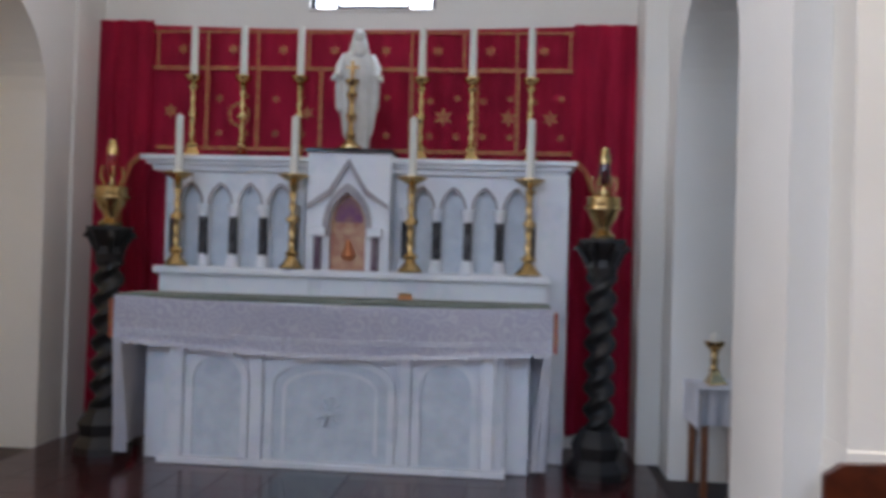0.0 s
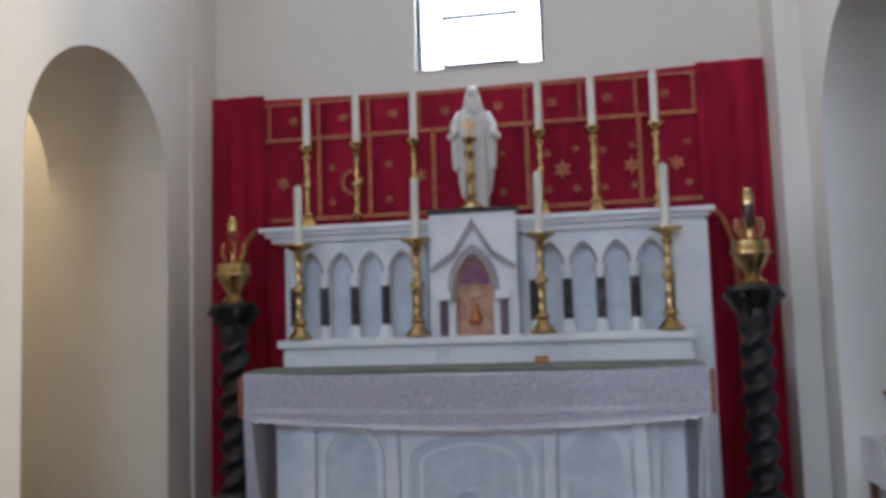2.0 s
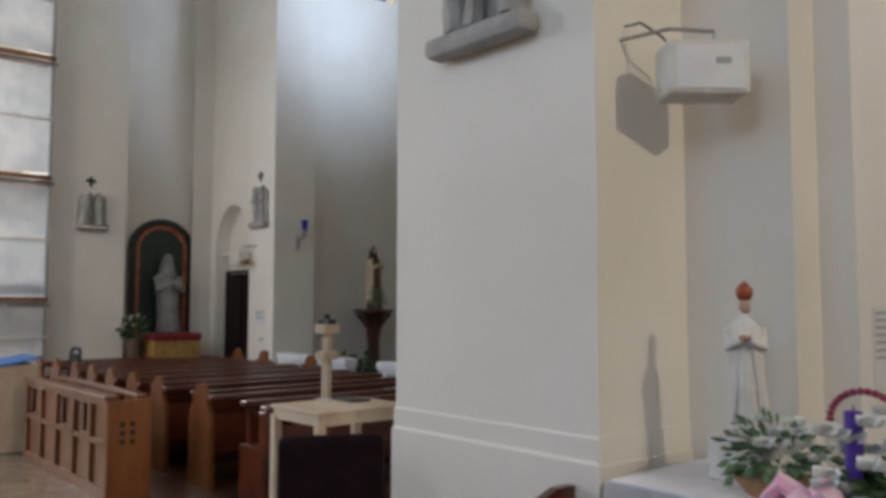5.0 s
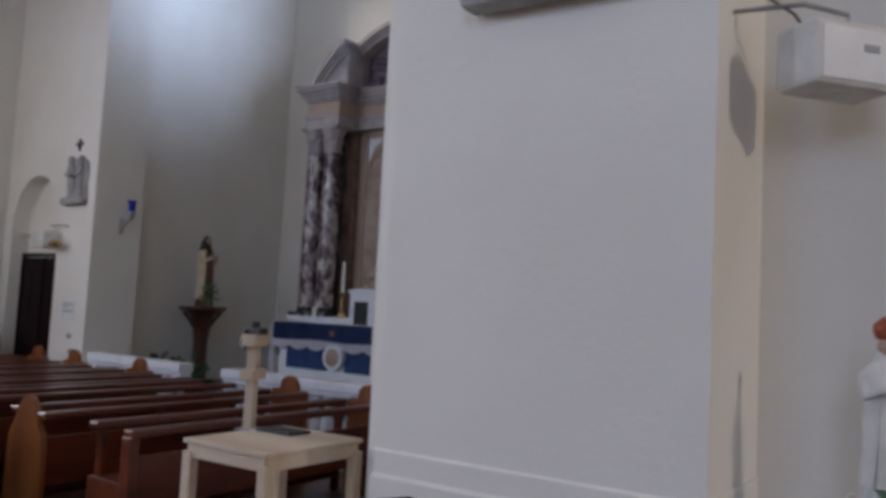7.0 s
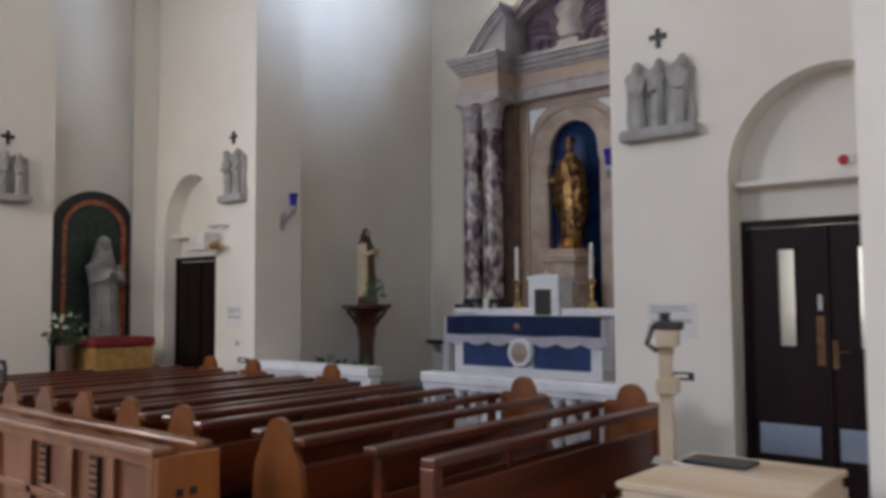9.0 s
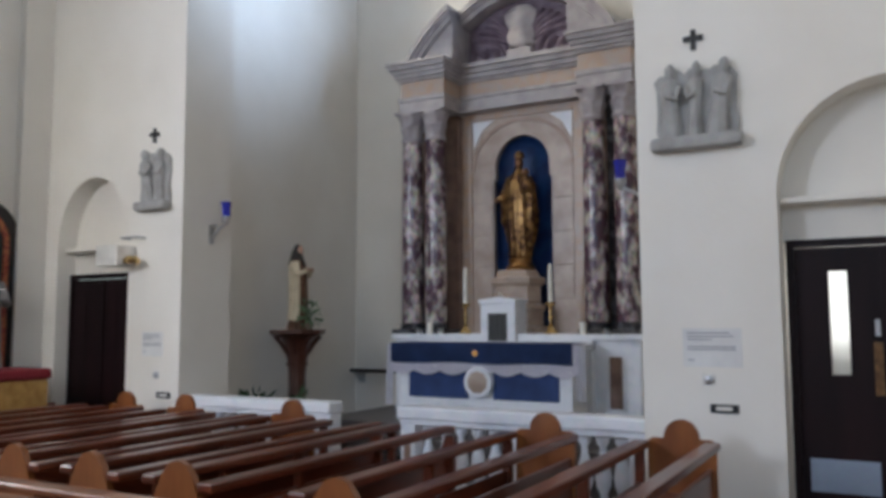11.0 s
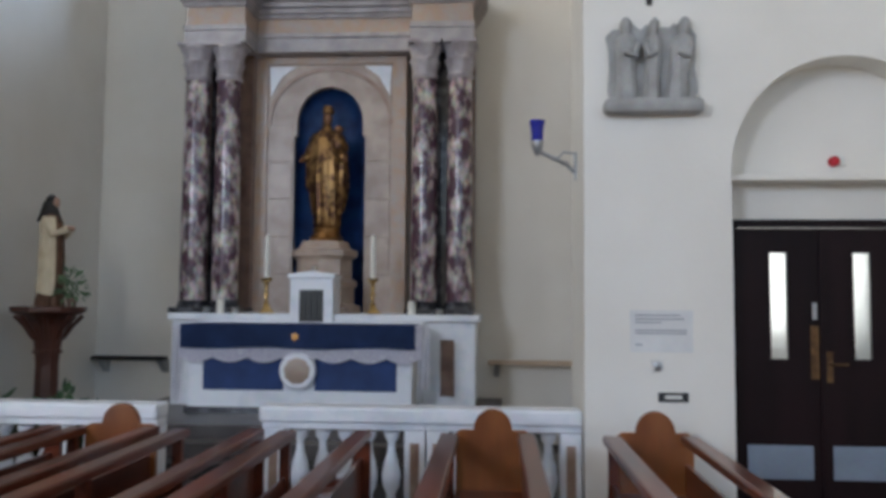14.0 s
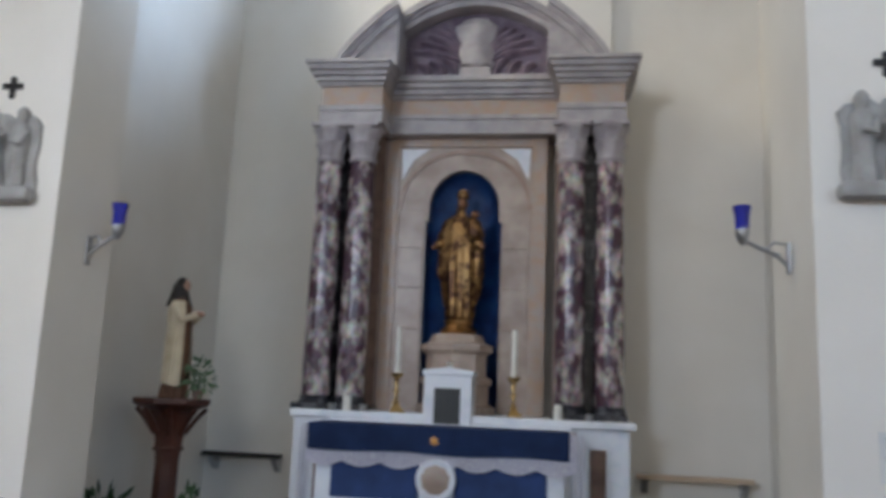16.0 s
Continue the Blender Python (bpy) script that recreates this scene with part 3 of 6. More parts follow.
for s in (-1, 1):
    lo, hi = sorted((s * 0.33, s * 1.28))
    centres = sorted(s * o for o in OFF)
    pts = [(lo, 1.262), (lo, 1.93), (hi, 1.93), (hi, 1.262)]
    for c in centres[::-1]:
        pts += [(c + 0.078, 1.262)] + pointed(c, 0.078, 1.70) + [(c - 0.078, 1.262)]
    part("arcade", prism(pts, -0.03, 0.02), WHITE_MARBLE, retable)
    for c in centres:
        part("niche_panel", cube(c - 0.077, c + 0.077, 0.021, 0.039, 1.262, 1.85), PANEL_MARBLE, retable, "pale blue-grey marble")
        o = [(c + 0.092, 1.69)] + pointed(c, 0.092, 1.70) + [(c - 0.092, 1.69)]
        i = [(c + 0.078, 1.69)] + pointed(c, 0.078, 1.70) + [(c - 0.078, 1.69)]
        part("hood_mould", ring_band(o, i, -0.045, -0.031), GREY_MARBLE, retable)
    for c in [centres[0] - 0.107] + [c + 0.107 for c in centres]:
        part("colonnette", lathe([(0.031, 1.35), (0.031, 1.61)], 14, None, (c, -0.065, 0)), BLACK_MARBLE, retable, "black marble shaft", True)
        part("capital", lathe([(0.031, 1.61), (0.033, 1.625), (0.045, 1.67), (0.047, 1.70)], 12, None, (c, -0.065, 0)), WHITE_MARBLE, retable, "", True)
        part("colonnette_base", lathe([(0.05, 1.262), (0.046, 1.30), (0.037, 1.32), (0.035, 1.35)], 12, None, (c, -0.065, 0)), WHITE_MARBLE, retable, "", True)

tab = thing("tabernacle", (C + 0.01, 5.42, 1.29), "white marble tabernacle with a gilded arched door", "tabernacle")
T = pointed(0, 0.125, 0.48)
part("body", prism([(-0.285, 0), (-0.285, 0.97), (0.285, 0.97), (0.285, 0), (0.125, 0)] + T + [(-0.125, 0)], 0.0, 0.1), WHITE_MARBLE, tab)
part("backing", cube(-0.285, 0.285, 0.1, 0.34, 0.0, 0.97), WHITE_MARBLE, tab)
door = part("door", prism([(0.124, 0.05)] + [(u, z) for u, z in pointed(0, 0.124, 0.48)] + [(-0.124, 0.05)], 0.05, 0.09), material("worn gilt and copper", (0.52, 0.34, 0.20), 0.45, 0.35, second=(0.36, 0.15, 0.10), scale=13), tab, "gilded door with worn painted panel")
part("painted_panel", prism([(0.1, 0.50)] + pointed(0, 0.1, 0.5) + [(-0.1, 0.50)], 0.042, 0.05), material("faded red painting", (0.30, 0.13, 0.12), 0.5, second=(0.20, 0.06, 0.16), scale=18), door, "dark red and violet painted arch")
bm = lathe([(0.03, 0.0), (0.05, 0.03), (0.035, 0.07), (0.012, 0.14)], 12, None, (0, 0.045, 0.24))
part("chalice_relief", bm, material("copper relief", (0.62, 0.25, 0.12), 0.35, 0.9), door, "raised copper emblem", True)
o = [(0.165, 0.40)] + pointed(0, 0.165, 0.48) + [(-0.165, 0.40)]
i = [(0.128, 0.40)] + pointed(0, 0.128, 0.48) + [(-0.128, 0.40)]
part("arch_mould", ring_band(o, i, -0.03, 0.0), GREY_MARBLE, tab)
g = [(0.275, 0.62), (0.13, 0.72), (0.0, 0.93), (-0.13, 0.72), (-0.275, 0.62)]
part("gable_mould", ring_band(g, [(0.275, 0.59), (0.12, 0.68), (0.0, 0.88), (-0.12, 0.68), (-0.275, 0.59)], -0.03, 0.0), GREY_MARBLE, tab)
for s in (-1, 1):
    for x in (0.195,):
        part("shaft", lathe([(0.026, 0.12), (0.026, 0.40)], 12, None, (s * x, -0.03, 0)), PURPLE_MARBLE, tab, "dark purple marble shaft", True)
        part("shaft_capital", cube(s * x - 0.05, s * x + 0.05, -0.07, 0.0, 0.40, 0.46, 0.008), WHITE_MARBLE, tab)
        part("shaft_base", cube(s * x - 0.05, s * x + 0.05, -0.07, 0.0, 0.0, 0.12, 0.008), WHITE_MARBLE, tab)
part("dark_slab", cube(-0.30, 0.30, -0.02, 0.34, 0.97, 1.0, 0.006), BLACK_MARBLE, tab, "dark top slab")

figure("white_statue", (C + 0.02, 5.60, 2.293), 8, 0.88, [STATUE_WHITE, STATUE_WHITE, STATUE_WHITE, STATUE_WHITE], "white statue of a veiled robed figure standing on the tabernacle", 0.6, False, 0, 1, 0.9, 0.0, True)


def candlestick(name, base, h, candle, label, group, slim=1.0):
    """base at the foot; h to the drip pan; candle length above it."""
    t = thing(name, base, label, "candlestick", group)
    foot = bmesh.new()
    lathe([(0.085, 0.0), (0.088, 0.012), (0.07, 0.03), (0.045, 0.06), (0.03, 0.09)], 3 if slim < 1 else 8, foot)
    bmesh.ops.bevel(foot, geom=foot.edges[:], offset=0.004, segments=1, affect="EDGES")
    part("foot", foot, BRASS, t)
    prof = []
    n = 84
    for k in range(n + 1):
        u = k / n
        z = 0.08 + (h - 0.12) * u
        r = 0.022
        for c, w, a in ((0.05, 0.04, 0.022), (0.48, 0.03, 0.02), (0.52, 0.02, 0.012), (0.93, 0.03, 0.016)):
            r += a * math.exp(-((u - c) / w) ** 2)
        prof.append((r * (0.85 if slim < 1 else 1), z))
    part("stem", lathe(prof, 20, None, (0, 0, 0), lambda a, z: 1 + 0.16 * math.sin(2 * a + 75 * z)), BRASS, t, "", True)
    pan = 0.062 if slim < 1 else 0.10
    part("drip_pan", lathe([(0.022, h - 0.05), (0.05 if slim < 1 else 0.055, h - 0.03), (pan, h - 0.004), (pan, h + 0.004), (0.03, h)], 18), BRASS, t, "", True)
    part("candle", lathe([(0.027, h - 0.002), (0.026, h + candle * 0.5), (0.025, h + candle - 0.004), (0.008, h + candle), (0.003, h + candle + 0.015)], 14), WAX, t, "tall ivory candle", True)
    return t


stick = candlestick("candlestick", (-2.235, 5.37, 1.463), 0.63, 0.40, "spiral brass candlestick with an ivory candle", "candlesticks on the altar step")
for x in (-1.43, -0.625, 0.158):
    copy_thing(stick, pose(x, 5.37, 1.463, 0, 0, 20 * x))
tall = candlestick("tall_candlestick", (-2.29, 5.72, 2.237), 0.60, 0.36, "slender brass candlestick with an ivory candle on the retable", "candlesticks on the retable", 0.8)
for x in (-1.92, -1.50, -0.62, -0.26, 0.153):
    copy_thing(tall, pose(x, 5.72, 2.237, 0, 0, 40 * x))
cs = thing("altar_crucifix_stand", (C + 0.01, 5.44, 2.291), "small gilded stand before the white statue", "stand")
part("foot", lathe([(0.075, 0), (0.075, 0.015), (0.05, 0.03), (0.028, 0.06)], 16), BRASS, cs, "", True)
part("stem", lathe([(0.02, 0.05), (0.036, 0.09), (0.02, 0.12), (0.017, 0.17), (0.03, 0.20), (0.038, 0.225), (0.022, 0.25), (0.016, 0.31), (0.026, 0.34), (0.04, 0.37), (0.024, 0.395), (0.018, 0.43)], 16), BRASS, cs, "", True)
part("cup", lathe([(0.018, 0.42), (0.045, 0.45), (0.05, 0.47), (0.03, 0.475)], 16), BRASS, cs, "", True)
bm = cube(-0.011, 0.011, -0.008, 0.008, 0.47, 0.60, 0.003)
box(bm, -0.045, 0.045, -0.0075, 0.0075, 0.545, 0.566, 0.003)
part("small_cross", bm, GOLD, cs)
# thin black rectangle just above the tiles before the altar
tagged(part("dark_floor_rectangle", cube(-1.33, -0.92, 4.25, 5.0, STEP + 0.001, STEP + 0.006, 0.002), BLACK_MARBLE), "thin dark polished rectangle on the floor before the altar", "slab")
sb = thing("small_brass_box", (-0.63, 5.22, 1.286), "small copper box lying on the altar cover", "box")
part("body", cube(-0.045, 0.045, -0.03, 0.03, 0, 0.03, 0.006), material("copper", (0.6, 0.27, 0.12), 0.35, 0.8), sb)
part("lid", cube(-0.042, 0.042, -0.028, 0.028, 0.03, 0.045, 0.006), BRASS, sb)


# hangings
def hanging(bm, x0, x1, z0, z1, y, pleats, depth, sag=0.0, n=60, rows=10):
    grid = []
    for r in range(rows + 1):
        v = r / rows
        line = []
        for k in range(n + 1):
            u = k / n
            line.append(bm.verts.new((x0 + (x1 - x0) * u, y - depth * (0.5 + 0.5 * math.sin(2 * math.pi * pleats * u + 1.3 * v)) * (0.25 + 0.75 * v), z1 - sag * math.sin(math.pi * u) * (1 - v) + (z0 - z1) * v)))
        grid.append(line)
    for p, q in zip(grid, grid[1:]):
        for k in range(n):
            bm.faces.new((p[k], p[k + 1], q[k + 1], q[k]))
    bmesh.ops.solidify(bm, geom=bm.faces[:], thickness=0.006)
    return bm


drape = thing("red_hanging", (0, 0, 0), "crimson altar hanging embroidered with gold bands and stars", "hanging")
part("cloth", hanging(bmesh.new(), -2.74, 0.5, 2.1, 3.28, 5.965, 2.5, 0.015, 0.03), RED_VELVET, drape, "", True)
bm = bmesh.new()
box(bm, -2.70, 0.46, 5.935, 5.942, 2.935, 2.965)
box(bm, -2.70, 0.46, 5.935, 5.942, 3.215, 3.235)
box(bm, -2.66, 0.46, 5.935, 5.942, 2.33, 2.36)
part("gold_band", bm, GOLD_THREAD, drape, "gold embroidered bands")
for x in (-2.27, -1.88, -1.40, -0.72, -0.24, 0.06):
    part("gold_stripe", cube(x - 0.016, x + 0.016, 5.934, 5.941, 2.36, 2.935), GOLD_THREAD, drape, "upright gold stripe")
for k in range(9):
    x = -2.66 + k * 0.387
    part("gold_stripe", cube(x - 0.010, x + 0.010, 5.934, 5.941, 2.965, 3.215), GOLD_THREAD, drape, "upright gold stripe")


def star(bm, x, z, r, y=5.936):
    pts = [(x + (r if k % 2 else r * 0.45) * math.cos(math.pi * k / 6), z + (r if k % 2 else r * 0.45) * math.sin(math.pi * k / 6)) for k in range(12)]
    prism(pts, y - 0.004, y + 0.004, "y", bm)


stars = [(-2.66 + 0.387 * (k + 0.5), 3.09, 0.045) for k in range(8)]
for x in (-2.07, -1.64, -1.0, -0.48, -0.09, 0.28):
    stars += [(x - 0.1, 2.72, 0.035), (x + 0.1, 2.46, 0.035), (x - 0.1, 2.46, 0.035), (x + 0.1, 2.74, 0.03)]
stars += [(-2.55, 2.62, 0.06), (-0.48, 2.60, 0.075), (0.30, 2.60, 0.065), (-1.5, 2.62, 0.06), (0.0, 2.6, 0.07)]
for x, z, r in stars:
    bm = bmesh.new()
    star(bm, x, z, r)
    part("gold_star", bm, GOLD_THREAD, drape)
part("roundel", ring_band([(-2.02 + 0.085 * math.cos(a * math.pi / 12), 2.60 + 0.095 * math.sin(a * math.pi / 12)) for a in range(25)], [(-2.02 + 0.06 * math.cos(a * math.pi / 12), 2.60 + 0.07 * math.sin(a * math.pi / 12)) for a in range(25)], 5.932, 5.94), GOLD_THREAD, drape)
for x0, x1, y in ((-3.125, -2.70, 5.95), (0.46, 0.91, 5.95)):
    cur = thing("side_curtain", (0, 0, 0), "crimson side curtain in deep pleats beside the retable", "curtain", "altar curtains")
    part("cloth", hanging(bmesh.new(), x0, x1, 0.32, 3.31 if x0 < 0 else 3.29, y, 3, 0.07), RED_VELVET, cur, "", True)
    if x0 < -1:
        part("lower_fall", hanging(bmesh.new(), -2.78, -2.47, 0.9, 2.12, 5.945, 2, 0.05, 0, 24, 8), RED_VELVET, cur, "", True)
    inner = x1 if x0 < 0 else x0
    s = -1 if x0 < 0 else 1
    part("gold_fringe", tube([(inner + s * 0.02, 5.84, 2.28), (inner + s * 0.10, 5.83, 2.2), (inner + s * 0.17, 5.83, 2.02), (inner + s * 0.19, 5.83, 1.2), (inner + s * 0.20, 5.83, 0.9)], 0.02, None, 8), GOLD_THREAD, cur, "gold fringe edge", True)




def torch(x, y, lit):
    t = thing("torch_stand", (x, y, STEP), "dark twisted wooden pedestal carrying a brass sanctuary lamp", "lamp stand", "lamp stands beside the altar")
    part("base", lathe([(0.2, 0), (0.2, 0.05), (0.15, 0.12), (0.17, 0.2), (0.11, 0.3)], 8), DARK_CARVED, t)
    n = 60
    bm = bmesh.new()
    rings = []
    for k in range(n + 1):
        z = 0.28 + 1.0 * k / n
        a0 = k / n * math.pi * 7
        rings.append([bm.verts.new(((0.082 + 0.022 * math.cos(2 * (a - a0))) * math.cos(a), (0.082 + 0.022 * math.cos(2 * (a - a0))) * math.sin(a), z)) for a in [2 * math.pi * j / 18 for j in range(18)]])
    for p, q in zip(rings, rings[1:]):
        for j in range(18):
            bm.faces.new((p[j], p[(j + 1) % 18], q[(j + 1) % 18], q[j]))
    part("twisted_shaft", bm, DARK_CARVED, t, "", True)
    part("capital", lathe([(0.09, 1.27), (0.1, 1.33), (0.085, 1.38), (0.13, 1.46), (0.15, 1.49), (0.15, 1.515)], 10), DARK_CARVED, t)
    cup = part("brass_cup", lathe([(0.075, 1.515), (0.08, 1.54), (0.045, 1.57), (0.05, 1.60), (0.085, 1.65), (0.10, 1.69), (0.105, 1.70), (0.105, 1.78), (0.11, 1.785), (0.08, 1.785), (0.075, 1.74)], 22), BRASS, t, "", True)
    part("collar", lathe([(0.108, 1.70), (0.122, 1.705), (0.122, 1.72), (0.108, 1.725)], 22), BRASS, cup, "", True)
    for k in range(6):
        a = math.pi * k / 3
        part("prong", tube([(0.05 * math.cos(a), 0.05 * math.sin(a), 1.79), (0.085 * math.cos(a), 0.085 * math.sin(a), 1.86), (0.07 * math.cos(a), 0.07 * math.sin(a), 1.92)], 0.0045, None, 6), BRASS, t, "", True)
        part("carved_leaf", tube([(0.085 * math.cos(a), 0.085 * math.sin(a), 1.34), (0.125 * math.cos(a), 0.125 * math.sin(a), 1.42), (0.165 * math.cos(a), 0.165 * math.sin(a), 1.47), (0.17 * math.cos(a), 0.17 * math.sin(a), 1.44)], 0.022, None, 6), DARK_CARVED, t, "", True)
    part("lamp_stem", lathe([(0.05, 1.785), (0.018, 1.80), (0.016, 1.85), (0.034, 1.87)], 12), BRASS, t, "", True)
    # lit or unlit is put into the glass colour only; nothing glows
    part("lamp_glass", lathe([(0.03, 1.87), (0.036, 1.90), (0.036, 1.97), (0.034, 2.0)], 16), RED_GLASS if lit else material("unlit ruby glass", (0.10, 0.012, 0.02), 0.1, transmission=0.3), t, "ruby glass lamp", True)
    part("lamp_cap", lathe([(0.036, 2.0), (0.036, 2.05), (0.028, 2.07), (0.026, 2.10), (0.006, 2.11)], 14), BRASS, t, "", True)


torch(-2.66, 5.28, True)
torch(0.63, 5.28, False)

# window over the altar
win = thing("window_altar", (C + 0.025, 6.1, 3.42), "bright clear window with dark metal bars over the altar", "window")
win["kind"] = "structure"
for x in (-0.475, 0.445):
    part("jamb", cube(x, x + 0.03, -0.02, 0.03, 0, 1.88), BLACK, win)
for x in (-0.285, 0.265):
    part("mullion", cube(x, x + 0.02, -0.02, 0.02, 0.03, 1.86), BLACK, win)
for z in (0.0, 0.40, 0.85, 1.3):
    part("transom", cube(-0.265 if z else -0.28, 0.265, -0.02, 0.02, z, z + (0.025 if z else 0.05)), BLACK, win)
part("sill", cube(-0.48, 0.48, -0.1, 0.12, -0.012, 0.0), PLASTER, win)

# credence table in the arch
ct = thing("credence_table", (1.36, 5.12, 0.08), "small dark table with a white cloth in the side arch", "table")
part("top", cube(-0.17, 0.14, -0.2, 0.2, 0.72, 0.75), DOOR_WOOD, ct)
for x in (-0.14, 0.11):
    for y in (-0.17, 0.17):
        part("leg", cube(x - 0.02, x + 0.02, y - 0.02, y + 0.02, -0.08, 0.72), PANEL_WOOD, ct)
cc = tagged(part("credence_cloth", hanging(bmesh.new(), 1.19, 1.5, 0.62, 0.837, 4.92, 4, 0.02), LINEN, None, "", True), "white cloth hanging from the side table", "cloth")
bm = cube(1.18, 1.5, 4.9, 5.32, 0.831, 0.84, 0.003)
box(bm, 1.165, 1.175, 4.9, 5.32, 0.6, 0.84)
tagged(part("credence_linen", bm, LINEN), "white linen laid over the side table", "cloth")
scs = candlestick("short_candlestick", (1.30, 5.08, 0.84), 0.26, 0.05, "small brass candlestick on the side table", "", 0.8)


# ---- side chapel ----
K = -10.33
# steps coloured dark to stand in for the shade behind the balustrade
steps = structure("predella", cube(-12.1, -8.45, 7.25, 9.5, 0.12, 0.5, 0.01), SLATE, "stone steps below the chapel altar, colour darkened for shade", "steps")
structure("step_lower", cube(-12.3, -8.2, 6.85, 7.25, 0.12, 0.25, 0.01), SHADED_STONE, "lower marble altar step", "steps")
structure("step_middle", cube(-12.2, -8.3, 7.05, 7.25, 0.25, 0.38, 0.01), SLATE, "middle stone altar step", "steps")

aed = thing("altarpiece", (K, 9.2, 0.5), "tall marble altarpiece with paired breccia columns and curved pediment", "altarpiece")


def ap(name, bm, mat, label="", smooth=False, parent=None):
    return part(name, bm, mat, parent or aed, label, smooth)


ap("substructure", cube(-1.44, 1.53, -0.62, 0.3, 0.0, 0.86), WHITE_MARBLE)
ap("shelf", cube(-1.53, 1.66, -0.72, 0.3, 0.86, 0.93, 0.012), WHITE_MARBLE)
for x, px, gap in ((-1.15, -1.20, 0.17), (1.25, 1.25, 0.185)):
    s = 1 if x > 0 else -1
    q = x + s * 0.07
    ap("pedestal", cube(q - 0.28, q + 0.29, -0.66, 0.3, 0.0, 0.86, 0.01), WHITE_MARBLE)
    ap("pedestal_inlay", cube(q - 0.06, q + 0.08, -0.672, -0.66, 0.12, 0.68, 0.003), BROWN_MARBLE, "brown marble inlay")
    ap("black_plinth", cube(px - 0.34, px + 0.34, -0.68, 0.05, 0.93, 0.985, 0.008), BLACK_MARBLE, "black marble plinth")
    ap("block_side", cube(px - 0.34, px + 0.33, -0.12, 0.25, 0.985, 3.77), BROWN_MARBLE, "brown marble pilaster backing")
    ap("dark_inlay", cube(px - 0.13, px + 0.13, -0.135, -0.12, 0.985, 3.77), BLACK_MARBLE, "black marble strip behind the paired columns")
    for dx in (-gap, gap):
        cx = px + dx
        ap("column_base", lathe([(0.165, 0.985), (0.165, 1.01), (0.15, 1.02), (0.155, 1.045), (0.14, 1.06)], 24, None, (cx, -0.45, 0)), BLACK_MARBLE, "", True)
        ap("column_shaft", lathe([(0.138, 1.06), (0.140, 1.8), (0.134, 2.6), (0.125, 3.38)], 28, None, (cx, -0.45, 0)), BRECCIA, "purple and white breccia shaft", True)
        cap = ap("capital", lathe([(0.128, 3.38), (0.142, 3.40), (0.142, 3.42), (0.128, 3.435), (0.13, 3.50), (0.158, 3.58), (0.138, 3.60), (0.15, 3.66), (0.182, 3.72), (0.172, 3.74)], 32, None, (cx, -0.45, 0), lambda a, z: 1 + (0.07 * math.sin(8 * a + (4 if z > 3.59 else 0)) if z > 3.45 else 0)), GREY_MARBLE, "carved grey capital", True)
        part("abacus", cube(cx - 0.175, cx + 0.175, -0.625, -0.275, 3.735, 3.775, 0.008), GREY_MARBLE, cap)
    ap("architrave_block", cube(x - 0.33, x + 0.33, -0.6, 0.25, 3.775, 3.90, 0.008), PALE_GREY)
    ap("architrave_fascia", cube(x - 0.338, x + 0.338, -0.61, 0.25, 3.90, 3.96, 0.006), PALE_GREY)
    ap("frieze_block", cube(x - 0.315, x + 0.315, -0.585, 0.25, 3.96, 4.16), FRIEZE, "orange-tan marble frieze block")
    for z0, z1, o in ((4.16, 4.20, 0.015), (4.20, 4.25, 0.045), (4.25, 4.30, 0.075), (4.30, 4.355, 0.11), (4.355, 4.395, 0.135)):
        ap("cornice_block", cube(x - 0.325 - o * (0.7 if s > 0 else 1), x + 0.325 + o * (1 if s > 0 else 0.7), -0.6 - o * 1.2, 0.25, z0, z1, 0.008), PALE_GREY)
ap("architrave", cube(-0.83, 0.93, -0.16, 0.25, 3.79, 3.95, 0.008), PALE_GREY)
ap("architrave_fascia", cube(-0.83, 0.93, -0.175, 0.25, 3.95, 4.0, 0.006), PALE_GREY)
ap("frieze", cube(-0.83, 0.93, -0.14, 0.25, 4.0, 4.17), FRIEZE, "orange-tan marble frieze")
for z0, z1, o in ((4.17, 4.21, 0.015), (4.21, 4.27, 0.05), (4.27, 4.33, 0.09), (4.33, 4.395, 0.13)):
    ap("cornice", cube(-0.83, 0.93, -0.16 - o, 0.25, z0, z1, 0.008), PALE_GREY)

# curved pediment, set back over the carved field
PX = 0.05


def pedi(u, drop=0.0):
    """Height of the pediment's curve at a distance u from its middle."""
    return 4.40 + (0.90 - drop) * max(0.0, math.cos(math.pi / 2 * min(1.0, abs(u) / (1.36 - drop)))) ** 0.82


def pediment_band(name, u0, u1, top, low, front, back, mat, label=""):
    us = [u0 + (u1 - u0) * k / 24 for k in range(25)]
    return ap(name, ring_band([(PX + u, pedi(u, top) + 0.03) for u in us], [(PX + u, min(pedi(u, low), pedi(u, top) + 0.01)) for u in us], front, back), mat, label, True)


for u0, u1, f in ((-1.36, -0.76, -0.62), (-0.755, 0.755, -0.30), (0.76, 1.36, -0.62)):
    pediment_band("pediment_cyma", u0, u1, 0.0, 0.045, f - 0.10, 0.2, PALE_GREY, "curved grey marble moulding")
    pediment_band("pediment_fillet", u0, u1, 0.05, 0.085, f - 0.05, 0.2, GREY_MARBLE)
    pediment_band("pediment_band", u0, u1, 0.09, 0.15, f - 0.02, 0.2, PALE_GREY)
for sgn in (-1, 1):
    us = [0.76 + 0.40 * k / 12 for k in range(13)]
    pts = [(PX + sgn * 0.76, 4.396)] + [(PX + sgn * u, max(4.40, pedi(u, 0.14))) for u in us] + [(PX + sgn * 1.18, 4.396)]
    ap("pediment_end", prism(pts, -0.58, 0.2), PALE_GREY, "plain grey marble end of the pediment")
